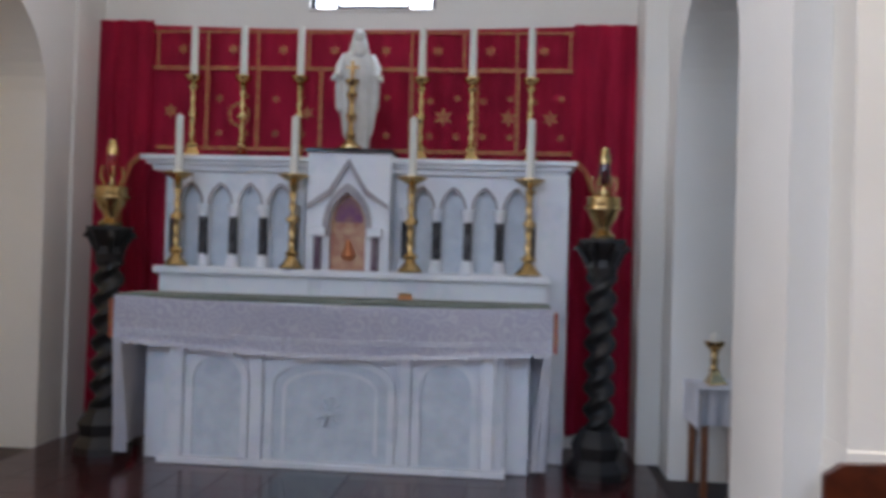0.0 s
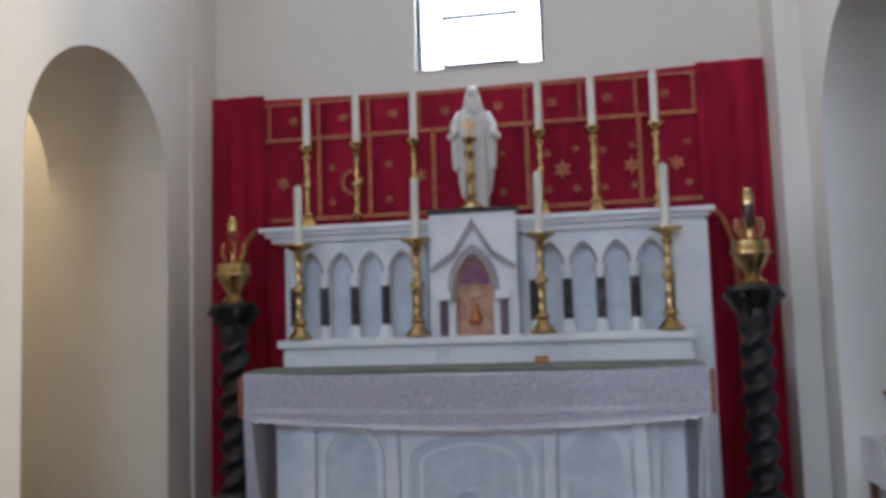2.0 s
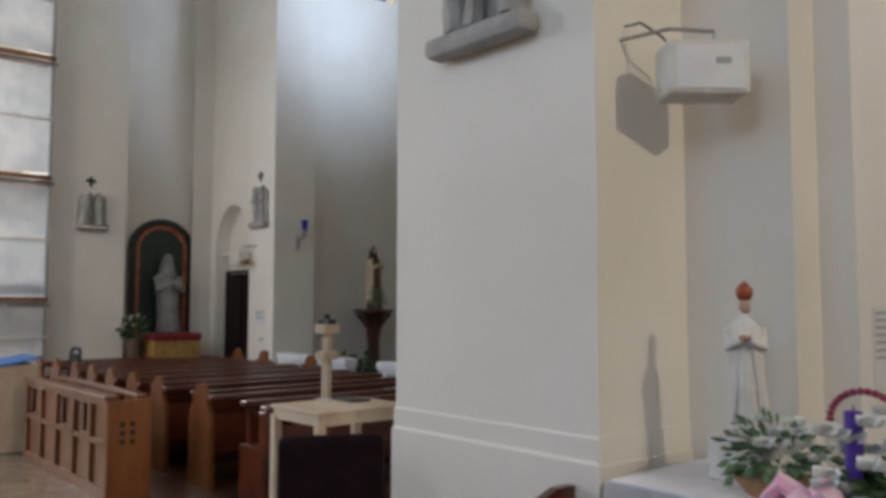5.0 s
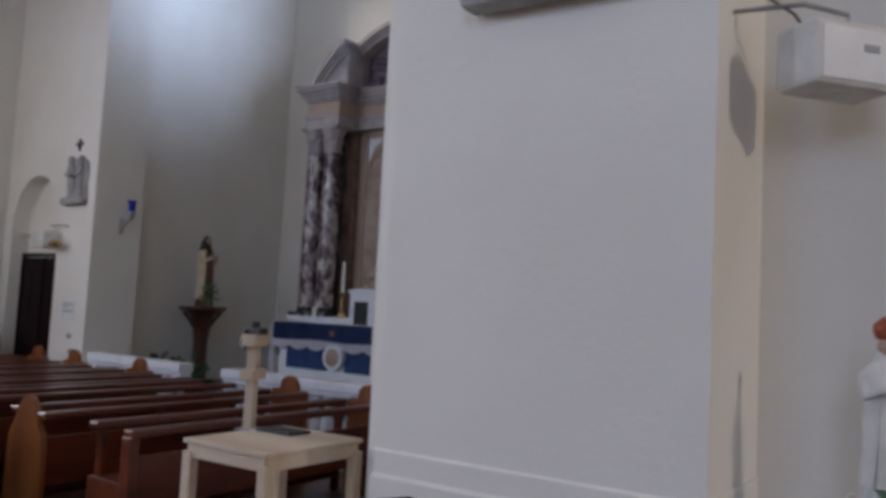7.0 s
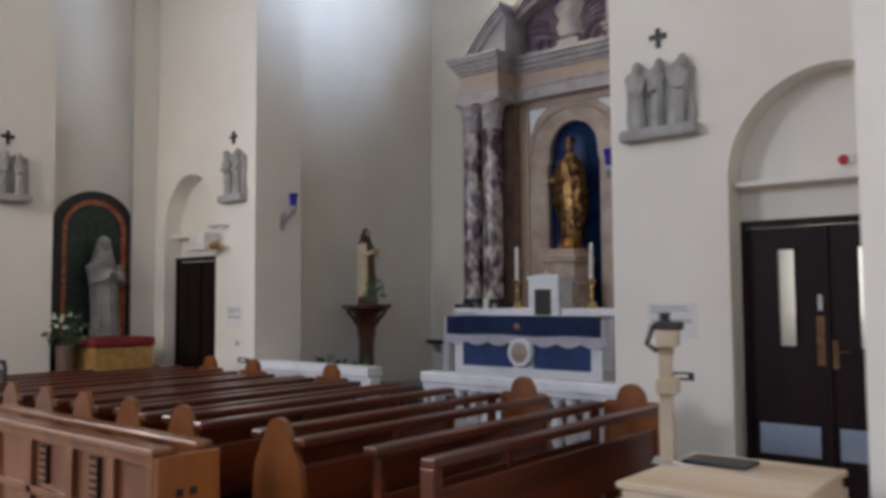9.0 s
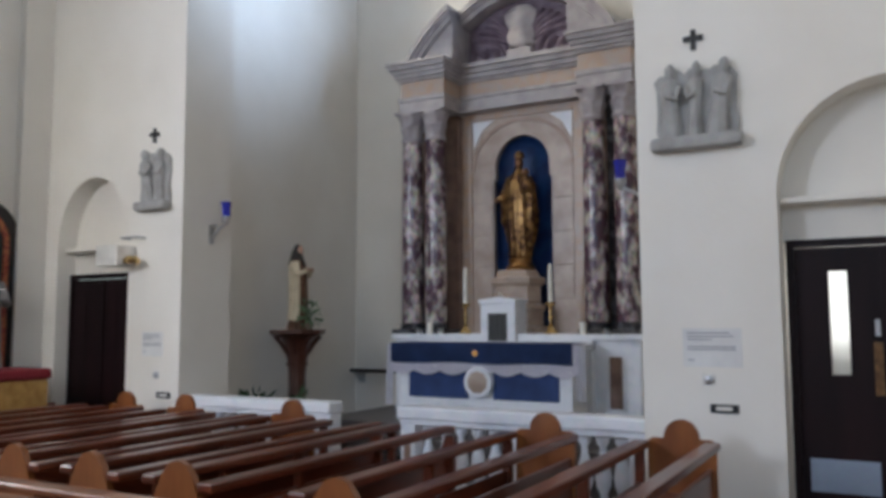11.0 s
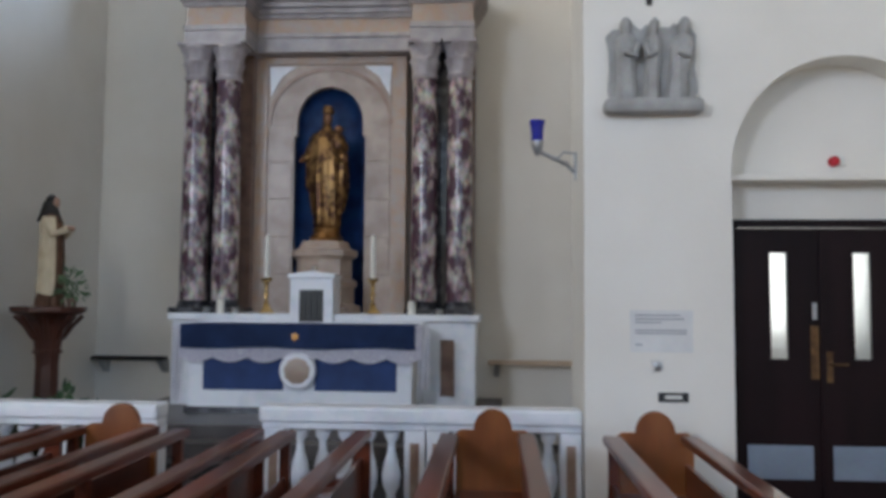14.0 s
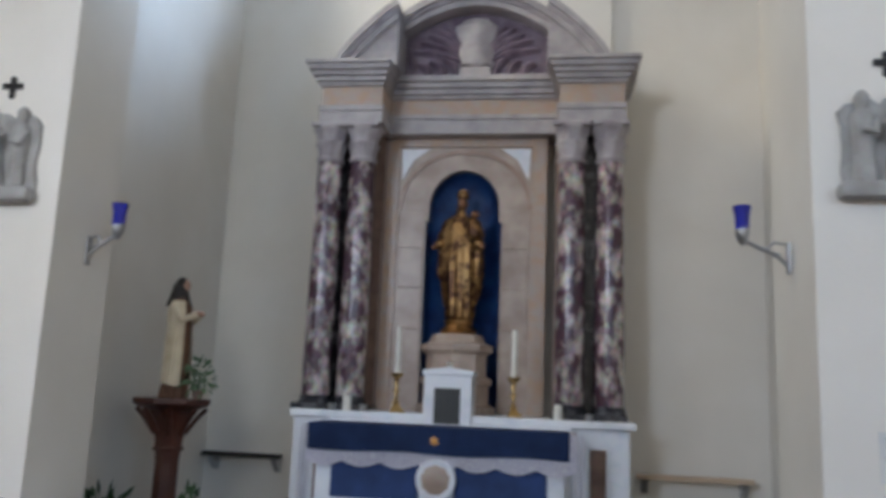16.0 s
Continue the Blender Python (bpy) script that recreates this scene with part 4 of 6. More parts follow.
ap("backing_slab", cube(-1.36, 1.48, 0.2, 0.3, 4.3, 5.9), PLASTER, "pale plaster slab behind the pediment")
us = [-0.75 + 1.5 * k / 24 for k in range(25)]
ap("tympanum", prism([(PX + 0.75, 4.39)] + [(PX + u, pedi(u, 0.14)) for u in us[::-1]] + [(PX - 0.75, 4.39)], -0.1, 0.2), TYMPANUM, "dark purple carved tympanum")


def ridge(bm, p0, p1, width, lift, bend=0.0):
    """A raised leaf-shaped ridge lying on the carved field."""
    a, b = Vector((p0[0], 0, p0[1])), Vector((p1[0], 0, p1[1]))
    side = Vector((-(b - a).z, 0, (b - a).x)).normalized()
    rows = []
    for k in range(9):
        v = k / 8
        c = a.lerp(b, v) + side * bend * math.sin(math.pi * v)
        w = width * (0.25 + 0.75 * math.sin(math.pi * min(1, v * 0.8 + 0.12)))
        rows.append([bm.verts.new((c.x + side.x * w * m, -0.098 - lift * h, c.z + side.z * w * m)) for m, h in ((-1, 0), (-0.5, 0.8), (0, 1), (0.5, 0.8), (1, 0))])
    for p, q in zip(rows, rows[1:]):
        for k in range(4):
            bm.faces.new((p[k], p[k + 1], q[k + 1], q[k]))
    return bm


for sgn in (-1, 1):
    for k in range(6):
        a = radians(14 + 13 * k)
        r1 = 0.56 - 0.03 * k
        ap("wing_feather", ridge(bmesh.new(), (PX + sgn * 0.16, 4.60 + 0.03 * k), (PX + sgn * (0.12 + r1 * math.cos(a)), 4.58 + r1 * math.sin(a)), 0.055, 0.07, sgn * 0.04), TYMPANUM, "", True)
    for k in range(3):
        ap("leaf_scroll", ridge(bmesh.new(), (PX + sgn * (0.2 + 0.15 * k), 4.42), (PX + sgn * (0.34 + 0.14 * k), 4.62 - 0.03 * k), 0.06, 0.09, sgn * 0.05), TYMPANUM, "", True)
ap("cartouche_base", cube(PX - 0.17, PX + 0.17, -0.24, -0.1, 4.395, 4.50, 0.02), PALE_GREY, "pale carved block")
bm = lathe([(0.05, 0), (0.17, 0.06), (0.2, 0.2), (0.15, 0.32), (0.19, 0.40), (0.22, 0.52), (0.12, 0.62)], 20, None, (0, 0, 0), lambda a, z: 1 + 0.10 * math.sin(5 * a + 7 * z))
for v in bm.verts:
    v.co = Vector((PX + v.co.x, -0.14 + v.co.y * 0.5, 4.49 + v.co.z * 0.92))
ap("cartouche", bm, PALE_GREY, "pale pinkish carved cartouche", True)

# niche panel with blocks round the opening
half, spring, rise = 0.37, 3.05, 0.40
pts = [(-0.76, 0.93), (-0.76, 3.79), (0.68, 3.79), (0.68, 0.93), (-0.04 + 0.40, 0.93), (-0.04 + 0.40, 2.9), (-0.04 + half, 2.9)] + arch(-0.04, half, spring, 24, rise) + [(-0.04 - half, 2.9), (-0.04 - 0.40, 2.9), (-0.04 - 0.40, 0.93)]
ap("niche_surround", prism(pts, 0.03, 0.12), PALE_TAN, "pale veined marble surround")
for x0, x1 in ((-0.90, -0.74), (0.66, 0.82)):
    ap("side_strip", cube(x0, x1, 0.0, 0.12, 0.93, 3.79, 0.006), FRIEZE, "orange-tan marble strip")
ap("top_strip", cube(-0.74, 0.66, 0.005, 0.12, 3.70, 3.79, 0.006), FRIEZE, "orange-tan marble strip")
o = [(-0.04 + 0.7, 3.02)] + arch(-0.04, 0.7, 3.05, 24, 0.62) + [(-0.04 - 0.7, 3.02)]
i = [(-0.04 + 0.66, 3.02)] + arch(-0.04, 0.66, 3.05, 24, 0.58) + [(-0.04 - 0.66, 3.02)]
ap("arch_band", ring_band(o, i, 0.01, 0.031), TAN_MARBLE, "tan marble arch band")
for s in (-1, 1):
    ap("spandrel", prism([(-0.04 + s * 0.69, 3.68), (-0.04 + s * 0.38, 3.68), (-0.04 + s * 0.55, 3.56), (-0.04 + s * 0.67, 3.34)], 0.015, 0.031), WHITE_MARBLE, "white marble spandrel inlay")
    for k in range(4):
        x0, x1 = sorted((-0.04 + s * 0.42, -0.04 + s * 0.68))
        ap("surround_block", cube(x0, x1, 0.018, 0.031, 1.35 + 0.42 * k, 1.35 + 0.42 * k + 0.405, 0.006), PALE_TAN)
bm = bmesh.new()
rings = []
for z in [0.93, 1.7, 2.3, 2.9, 3.05, 3.15, 3.25, 3.35, 3.42, 3.45]:
    r = 0.41 if z <= 2.9 else 0.38 * math.sqrt(max(0.0, 1 - ((z - 3.05) / 0.40) ** 2)) if z > 3.05 else 0.38
    rings.append([bm.verts.new((-0.04 - r * math.cos(math.pi * k / 16), 0.115 + min(r, 0.41) * 0.42 * math.sin(math.pi * k / 16), z)) for k in range(17)])
for p, q in zip(rings, rings[1:]):
    for k in range(16):
        bm.faces.new((p[k], p[k + 1], q[k + 1], q[k]))
bmesh.ops.solidify(bm, geom=bm.faces[:], thickness=-0.004)
ap("niche", bm, NICHE_BLUE, "deep blue niche", True)
ap("statue_pedestal", lathe([(0.40, 0.93), (0.40, 1.0), (0.33, 1.03), (0.33, 1.2), (0.36, 1.22), (0.36, 1.27), (0.30, 1.3), (0.30, 1.5), (0.36, 1.54), (0.36, 1.6), (0.29, 1.62), (0.25, 1.7)], 8, None, (-0.04, -0.14, 0)), PALE_TAN, "stepped tan marble pedestal")
ap("gilt_base", lathe([(0.17, 1.7), (0.19, 1.74), (0.14, 1.80), (0.15, 1.85)], 20, None, (-0.04, -0.05, 0)), GOLD, "gilded base", True)

figure("gilded_statue", (K - 0.04, 9.15, 2.352), -6, 1.33, [OLD_GILT, OLD_GILT, material("dark aged gilt", (0.24, 0.12, 0.06), 0.45, 0.6), OLD_GILT], "darkened gilded statue of a crowned mother holding a child", 0.95, True, 0.62, 0, 1.06, 0.0, True)

malt = thing("chapel_altar", (K - 0.03, 7.97, 0.5), "white marble altar with navy blue frontal panels", "altar")
part("body", cube(-1.06, 1.06, 0.0, 0.55, 0.04, 0.78), WHITE_MARBLE, malt)
part("base", cube(-1.09, 1.09, -0.03, 0.55, 0.0, 0.06), BLACK_MARBLE, malt, "black base")
part("mensa", cube(-1.12, 1.12, -0.05, 0.62, 0.76, 0.82, 0.01), WHITE_MARBLE, malt)
part("blue_panel", cube(-0.92, -0.15, -0.012, 0.0, 0.22, 0.56, 0.003), BLUE_CLOTH, malt, "navy blue panel")
part("blue_panel", cube(0.15, 0.92, -0.012, 0.0, 0.22, 0.56, 0.003), BLUE_CLOTH, malt, "navy blue panel")
bm = bmesh.new()
lathe([(0.168, 0.0), (0.168, 0.088), (0.155, 0.096), (0.14, 0.094)], 30, bm)
bmesh.ops.rotate(bm, verts=bm.verts[:], matrix=Matrix.Rotation(radians(90), 3, "X"))
bmesh.ops.translate(bm, verts=bm.verts[:], vec=(0.0, 0.0, 0.41))
med = part("medallion", bm, WHITE_MARBLE, malt, "round white medallion", True)
bm = lathe([(0.125, 0.0), (0.12, 0.1), (0.06, 0.106)], 24, None, (0, 0, 0), lambda a, z: 1 + 0.05 * math.sin(9 * a))
bmesh.ops.rotate(bm, verts=bm.verts[:], matrix=Matrix.Rotation(radians(90), 3, "X"))
bmesh.ops.translate(bm, verts=bm.verts[:], vec=(0.0, 0.0, 0.41))
part("carving", bm, PALE_TAN, med, "tan carved centre", True)
part("upper_body", cube(-1.12, 1.12, 0.5, 0.64, 0.0, 0.86), WHITE_MARBLE, malt)


def runner(x0, x1, z1, drop, y, scallops, mat, name, label, cat):
    bm = bmesh.new()
    n = 120
    rows = []
    for r in range(5):
        rows.append([bm.verts.new((x0 + (x1 - x0) * k / n, y - 0.006 * math.sin(k * 0.35) * r / 4, z1 - (drop + (0.045 * abs(math.sin(math.pi * scallops * k / n)) if scallops else 0.008 * math.sin(k * 0.11))) * r / 4)) for k in range(n + 1)])
    for p, q in zip(rows, rows[1:]):
        for k in range(n):
            bm.faces.new((p[k], p[k + 1], q[k + 1], q[k]))
    back_row = [bm.verts.new((v.co.x, y + 0.5, z1 + 0.004)) for v in rows[0]]
    for k in range(n):
        bm.faces.new((back_row[k], back_row[k + 1], rows[0][k + 1], rows[0][k]))
    bmesh.ops.solidify(bm, geom=bm.faces[:], thickness=0.004)
    return tagged(part(name, bm, mat, None, "", True), label, cat)


runner(K - 1.17, K + 1.13, 1.326, 0.30, 7.895, 7, WHITE_LACE, "lace_altar_cloth", "white lace cloth with scalloped edge on the chapel altar", "altar cloth")
bluefront = thing("blue_altar_runner", (0, 0, 0), "navy blue cloth hanging over the lace on the chapel altar", "altar cloth")
tmp = runner(K - 1.15, K + 1.07, 1.336, 0.22, 7.875, 0, BLUE_CLOTH, "cloth", "", "")
tmp.parent = bluefront
bm = bmesh.new()
star(bm, K - 0.05, 1.225, 0.05, 7.865)
part("gold_badge", bm, GOLD, bluefront, "small gold badge")
for x in (K - 1.18, K + 1.15):
    tagged(part("cloth_end", hanging(bmesh.new(), x - 0.05, x + 0.05, 0.75 if x > K else 0.62, 1.32, 7.92, 2, 0.03, 0, 12, 6), LINEN, None, "", True), "white linen cloth end hanging beside the altar", "altar cloth")

ctab = thing("chapel_tabernacle", (K - 0.03, 8.42, 1.43), "small white marble tabernacle with a dark grille door", "tabernacle")
part("body", cube(-0.22, 0.22, 0, 0.35, -0.1, 0.36, 0.008), WHITE_MARBLE, ctab)
part("roof", prism([(-0.235, 0.36), (-0.235, 0.40), (0, 0.43), (0.235, 0.40), (0.235, 0.36)], -0.02, 0.36), WHITE_MARBLE, ctab)
gd = part("grille_door", cube(-0.12, 0.12, -0.012, 0.0, -0.08, 0.24, 0.003), material("dark bronze", (0.05, 0.05, 0.045), 0.5, 0.4), ctab, "dark bronze grille door")
for x in (-0.06, 0.0, 0.06):
    part("grille_bar", cube(x - 0.008, x + 0.008, -0.022, -0.012, -0.06, 0.22), BLACK, gd)
sl = thing("votive_lamp", (K - 0.02, 8.5, 1.862), "small lit glass votive on the tabernacle", "lamp")
part("glass", lathe([(0.02, 0), (0.035, 0.01), (0.038, 0.05), (0.03, 0.055)], 14), material("silvered glass", (0.9, 0.88, 0.82), 0.12, 0.8), sl, "", True)
ms = candlestick("chapel_candlestick", (-10.87, 8.6, 1.43), 0.36, 0.44, "brass candlestick with a white candle on the chapel shelf", "candlesticks on the chapel altar", 0.8)
copy_thing(ms, pose(-9.77, 8.6, 1.43))
for x in (-11.32, -9.36):
    sc = thing("short_candle", (x, 8.52, 1.43), "short ivory candle on the marble shelf", "candle", "short candles")
    part("wax", lathe([(0.04, 0), (0.04, 0.13), (0.032, 0.135)], 16), WAX, sc, "", True)
    part("wick", lathe([(0.004, 0.134), (0.003, 0.155)], 6), BLACK, sc)
for x in (-11.46, -11.16, -9.08):
    fb = thing("glass_votive", (x, 8.5, 1.43), "small clear glass votive on the shelf", "votive")
    part("glass", lathe([(0.03, 0), (0.036, 0.06), (0.033, 0.062)], 12), FROST, fb, "", True)

# saint on a pedestal
PEDESTAL_WOOD = material("dark red-brown wood", (0.085, 0.028, 0.016), 0.35, second=(0.045, 0.015, 0.01), scale=7, stretch=(1, 1, 0.3))
ped = thing("statue_pedestal", (-12.55, 7.5, 0.12), "dark brown carved wooden pedestal", "pedestal")
part("foot", lathe([(0.24, 0), (0.24, 0.05), (0.17, 0.1)], 8), PEDESTAL_WOOD, ped)
part("shaft", lathe([(0.15, 0.1), (0.12, 0.2), (0.105, 0.35), (0.10, 0.85), (0.115, 1.0), (0.135, 1.12), (0.16, 1.22), (0.19, 1.27)], 8), PEDESTAL_WOOD, ped)
part("collar", lathe([(0.125, 0.95), (0.135, 0.965), (0.125, 0.98)], 8), PEDESTAL_WOOD, ped)
part("top", lathe([(0.2, 1.27), (0.27, 1.30), (0.32, 1.32), (0.33, 1.335), (0.33, 1.37)], 8), PEDESTAL_WOOD, ped)
for k in range(8):
    a = math.pi * k / 4 + 0.39
    part("bracket_leaf", tube([(0.12 * math.cos(a), 0.12 * math.sin(a), 1.08), (0.2 * math.cos(a), 0.2 * math.sin(a), 1.2), (0.28 * math.cos(a), 0.28 * math.sin(a), 1.29)], 0.02, None, 6), PEDESTAL_WOOD, ped, "", True)
BROWN_ROBE = material("brown painted robe", (0.16, 0.075, 0.04), 0.6, second=(0.09, 0.04, 0.02), scale=8)
CREAM_ROBE = material("cream painted mantle", (0.66, 0.58, 0.42), 0.6, second=(0.55, 0.46, 0.31), scale=8)
SKIN = material("painted face", (0.52, 0.33, 0.24), 0.5, second=(0.44, 0.27, 0.19), scale=10)
DARK_VEIL = material("black painted veil", (0.02, 0.018, 0.018), 0.6, scale=9)
figure("nun_statue", (-12.55, 7.5, 1.49), 92, 1.04, [BROWN_ROBE, CREAM_ROBE, SKIN, DARK_VEIL], "painted statue in brown robe, cream mantle and black veil", 0.3, False, 0, 2, 0.95)

LEAF = material("dark green leaf", (0.05, 0.10, 0.035), 0.5, second=(0.025, 0.055, 0.02), scale=9)
PALE_LEAF = material("pale green leaf", (0.14, 0.22, 0.11), 0.55, second=(0.08, 0.14, 0.07), scale=9)


def leafy(bm, centre, spread, n, size, rng, up=0.3):
    for _ in range(n):
        d = Vector((rng.gauss(0, 1), rng.gauss(0, 1), rng.gauss(up, 0.8))).normalized()
        c = Vector(centre) + Vector((d.x * spread[0], d.y * spread[1], d.z * spread[2])) * rng.uniform(0.25, 1.0)
        s = size * rng.uniform(0.6, 1.3)
        side = d.orthogonal().normalized()
        side.rotate(Matrix.Rotation(rng.uniform(0, 6.28), 3, d))
        tip = c + (d + Vector((0, 0, -0.3))).normalized() * s
        w = side * s * 0.26
        lift = d.cross(side) * s * 0.07
        a, b, e, f = bm.verts.new(c), bm.verts.new((c + tip) / 2 + w + lift), bm.verts.new(tip), bm.verts.new((c + tip) / 2 - w + lift)
        m = bm.verts.new((c + tip) / 2 - lift)
        bm.faces.new((a, b, m))
        bm.faces.new((b, e, m))
        bm.faces.new((e, f, m))
        bm.faces.new((f, a, m))
    return bm


def plant(name, at, pot_r, pot_h, spread, n, size, label, mat, seed, flower=None):
    rng = random.Random(seed)
    t = thing(name, at, label, "plant")
    part("pot", lathe([(pot_r * 0.7, 0), (pot_r, pot_h * 0.9), (pot_r * 1.08, pot_h), (pot_r * 0.8, pot_h)], 16), material("clay pot", (0.16, 0.10, 0.075), 0.7), t, "", True)
    st = bmesh.new()
    for k in range(6):
        a = k * 1.05
        tube([(0, 0, pot_h * 0.8), (spread[0] * 0.3 * math.cos(a), spread[1] * 0.3 * math.sin(a), pot_h + spread[2] * 0.5), (spread[0] * 0.6 * math.cos(a), spread[1] * 0.6 * math.sin(a), pot_h + spread[2] * 0.9)], 0.005, st, 5)
    part("stems", st, LEAF, t)
    part("leaves", leafy(bmesh.new(), (0, 0, pot_h + spread[2] * 0.55), spread, n, size, rng), mat, t)
    if flower:
        for _ in range(22):
            fl = bmesh.new()
            bmesh.ops.create_icosphere(fl, subdivisions=1, radius=rng.uniform(0.018, 0.03), matrix=Matrix.Translation((rng.gauss(0, spread[0] * 0.5), rng.gauss(0, spread[1] * 0.5), pot_h + spread[2] * rng.uniform(0.6, 1.4))))
            part("flower", fl, flower, t)
    return t


plant("pot_plant", (-12.28, 7.38, 1.49), 0.05, 0.08, (0.11, 0.11, 0.16), 70, 0.08, "small green pot plant beside the statue", PALE_LEAF, 3)
plant("floor_plant", (-12.85, 7.1, 0.12), 0.13, 0.22, (0.26, 0.26, 0.26), 150, 0.14, "leafy dark green plant on the chapel floor", LEAF, 4)
plant("floor_plant", (-12.15, 7.0, 0.12), 0.13, 0.22, (0.24, 0.24, 0.30), 150, 0.14, "leafy dark green plant on the chapel floor", LEAF, 5)
plant("floor_plant", (-11.75, 6.6, 0.12), 0.12, 0.2, (0.2, 0.2, 0.28), 110, 0.13, "leafy dark green plant by the balustrade gap", LEAF, 6)

# brackets with blue lamps
def wall_lamp(x, y, z, s, reach=1.0):
    arm = s * reach
    t = thing("blue_wall_lamp", (x, y, z), "cobalt blue glass lamp on a scrolled iron wall bracket", "wall lamp", "blue wall lamps")
    part("wall_plate", cube(-0.015 if s > 0 else 0.0, 0.0 if s > 0 else 0.015, -0.03, 0.03, -0.16, 0.04, 0.004), STEEL, t)
    part("arm", tube([(0, 0, -0.12), (-arm * 0.08, 0, -0.04), (-arm * 0.17, 0, 0.0), (-arm * 0.25, 0, 0.04), (-arm * 0.28, 0, 0.1)], 0.014, None, 8), STEEL, t, "", True)
    part("scroll", tube([(-arm * 0.02, 0, 0.03), (-arm * 0.09, 0, 0.04), (-arm * 0.13, 0, 0.0), (-arm * 0.10, 0, -0.05), (-arm * 0.06, 0, -0.03)], 0.009, None, 6), STEEL, t, "", True)
    part("cup", lathe([(0.012, 0.02), (0.03, 0.05), (0.042, 0.08), (0.045, 0.12)], 16, None, (-arm * 0.28, 0, 0)), STEEL, t, "", True)
    part("glass", lathe([(0.03, 0.08), (0.042, 0.13), (0.044, 0.2), (0.058, 0.27), (0.054, 0.272)], 18, None, (-arm * 0.28, 0, 0)), BLUE_GLASS, t, "cobalt blue glass", True)


wall_lamp(-7.94, 6.2, 2.60, 1)
wall_lamp(-12.6, 6.10, 2.56, -1, 0.75)

# low wall rails on the chapel back wall
for x0, x1 in ((-8.6, -7.5), (-13.05, -12.2)):
    t = thing("wall_rail", (0, 0, 0), "narrow wooden kneeling rail on wall brackets", "rail", "wall rails")
    part("bar", cube(x0, x1, 9.28, 9.38, 0.88, 0.93, 0.01), PINE if x0 > -9 else DARK_CARVED, t)
    for x in (x0 + 0.06, x1 - 0.1):
        part("bracket", prism([(9.3, 0.88), (9.5, 0.88), (9.5, 0.74), (9.46, 0.74)], x, x + 0.06, "x"), STEEL, t)

# balustrade
BAL = [(0.058, 0.0), (0.055, 0.04), (0.035, 0.06), (0.03, 0.09), (0.058, 0.15), (0.066, 0.22), (0.052, 0.30), (0.028, 0.38), (0.026, 0.44), (0.04, 0.46), (0.052, 0.48), (0.052, 0.51)]
balmesh = None


def balustrade(x0, x1, posts, label):
    global balmesh
    t = thing("balustrade", (0, 5.88, 0.0), label, "balustrade", "marble altar rails")
    part("foot_rail", cube(x0, x1, -0.09, 0.09, 0.0, 0.16, 0.012), WHITE_MARBLE, t)
    part("top_rail", cube(x0 - 0.03, x1, -0.11, 0.11, 0.745, 0.853, 0.02), WHITE_MARBLE, t)
    part("rail_moulding", cube(x0 - 0.01, x1, -0.085, 0.085, 0.70, 0.745, 0.01), WHITE_MARBLE, t)
    for x in posts:
        p = part("post", cube(x - 0.07, x + 0.07, -0.08, 0.08, 0.16, 0.70, 0.008), WHITE_MARBLE, t)
        part("inlay", cube(x - 0.03, x + 0.03, -0.084, -0.08, 0.24, 0.62), TAN_MARBLE, p, "tan marble inlay")
    n = round((x1 - x0) / 0.155)
    for k in range(n):
        x = x0 + (k + 0.5) * (x1 - x0) / n
        if min(abs(x - q) for q in posts) < 0.1:
            continue
        if balmesh is None:
            ob = part("baluster", lathe([(r, z + 0.175) for r, z in BAL], 14), WHITE_MARBLE, t, "", True)
            balmesh = ob.data
        else:
            ob = new("baluster", balmesh)
            ob.parent = t
        ob.location = (x, 0, 0)


balustrade(-10.07, -8.98, (-10.0, -9.05), "white marble balustrade before the side chapel")
balustrade(-8.97, -7.945, (-8.9, -8.02), "white marble balustrade before the side chapel")
balustrade(-12.595, -10.8, (-12.52, -10.87), "white marble balustrade before the side chapel")


# ---- corner by the broad pier ----
tb = thing("side_table", (-3.4, 2.56, 0.05), "low table under a white cloth in the corner", "table")
part("top", cube(-0.29, 0.29, -0.33, 0.33, 0.81, 0.84), PANEL_WOOD, tb)
for x in (-0.26, 0.26):
    for y in (-0.29, 0.29):
        part("leg", cube(x - 0.025, x + 0.025, y - 0.025, y + 0.025, -0.05, 0.81, 0.004), PANEL_WOOD, tb)
tc = thing("table_cloth", (-3.4, 2.56, 0.89), "white tablecloth over a red and gold striped band", "tablecloth")
part("white_top", cube(-0.31, 0.31, -0.35, 0.33, 0.0, 0.012, 0.005), LINEN, tc)
for y0, z0, z1, m, lab in ((-0.362, -0.06, 0.006, LINEN, "white edge"), (-0.356, -0.11, -0.055, RED_VELVET, "dark red band"), (-0.353, -0.19, -0.105, material("olive gold cloth", (0.22, 0.15, 0.06), 0.8, second=(0.14, 0.09, 0.035), scale=9), "olive gold skirt"), (-0.351, -0.5, -0.185, RED_VELVET, "dark red skirt")):
    o = part("front_drop", hanging(bmesh.new(), -0.315, 0.315, z0, z1, y0, 5, 0.014, 0, 50, 5), m, tc, lab, True)
    for s, xx in ((1, 0.313), (-1, -0.315)):
        bm = hanging(bmesh.new(), -0.35, 0.33, z0, z1, 0, 5, 0.012, 0, 40, 5)
        bmesh.ops.rotate(bm, verts=bm.verts[:], matrix=Matrix.Rotation(radians(90), 3, "Z"))
        bmesh.ops.translate(bm, verts=bm.verts[:], vec=(xx + (y0 + 0.362) * -s * 0.5, 0, 0))
        part("side_drop", bm, m, tc, lab, True)
stand = thing("statue_stand", (-3.35, 2.60, 0.902), "white painted block under the crowned statue", "stand")
part("block", cube(-0.11, 0.11, -0.11, 0.11, 0, 0.165, 0.01), STATUE_WHITE, stand)
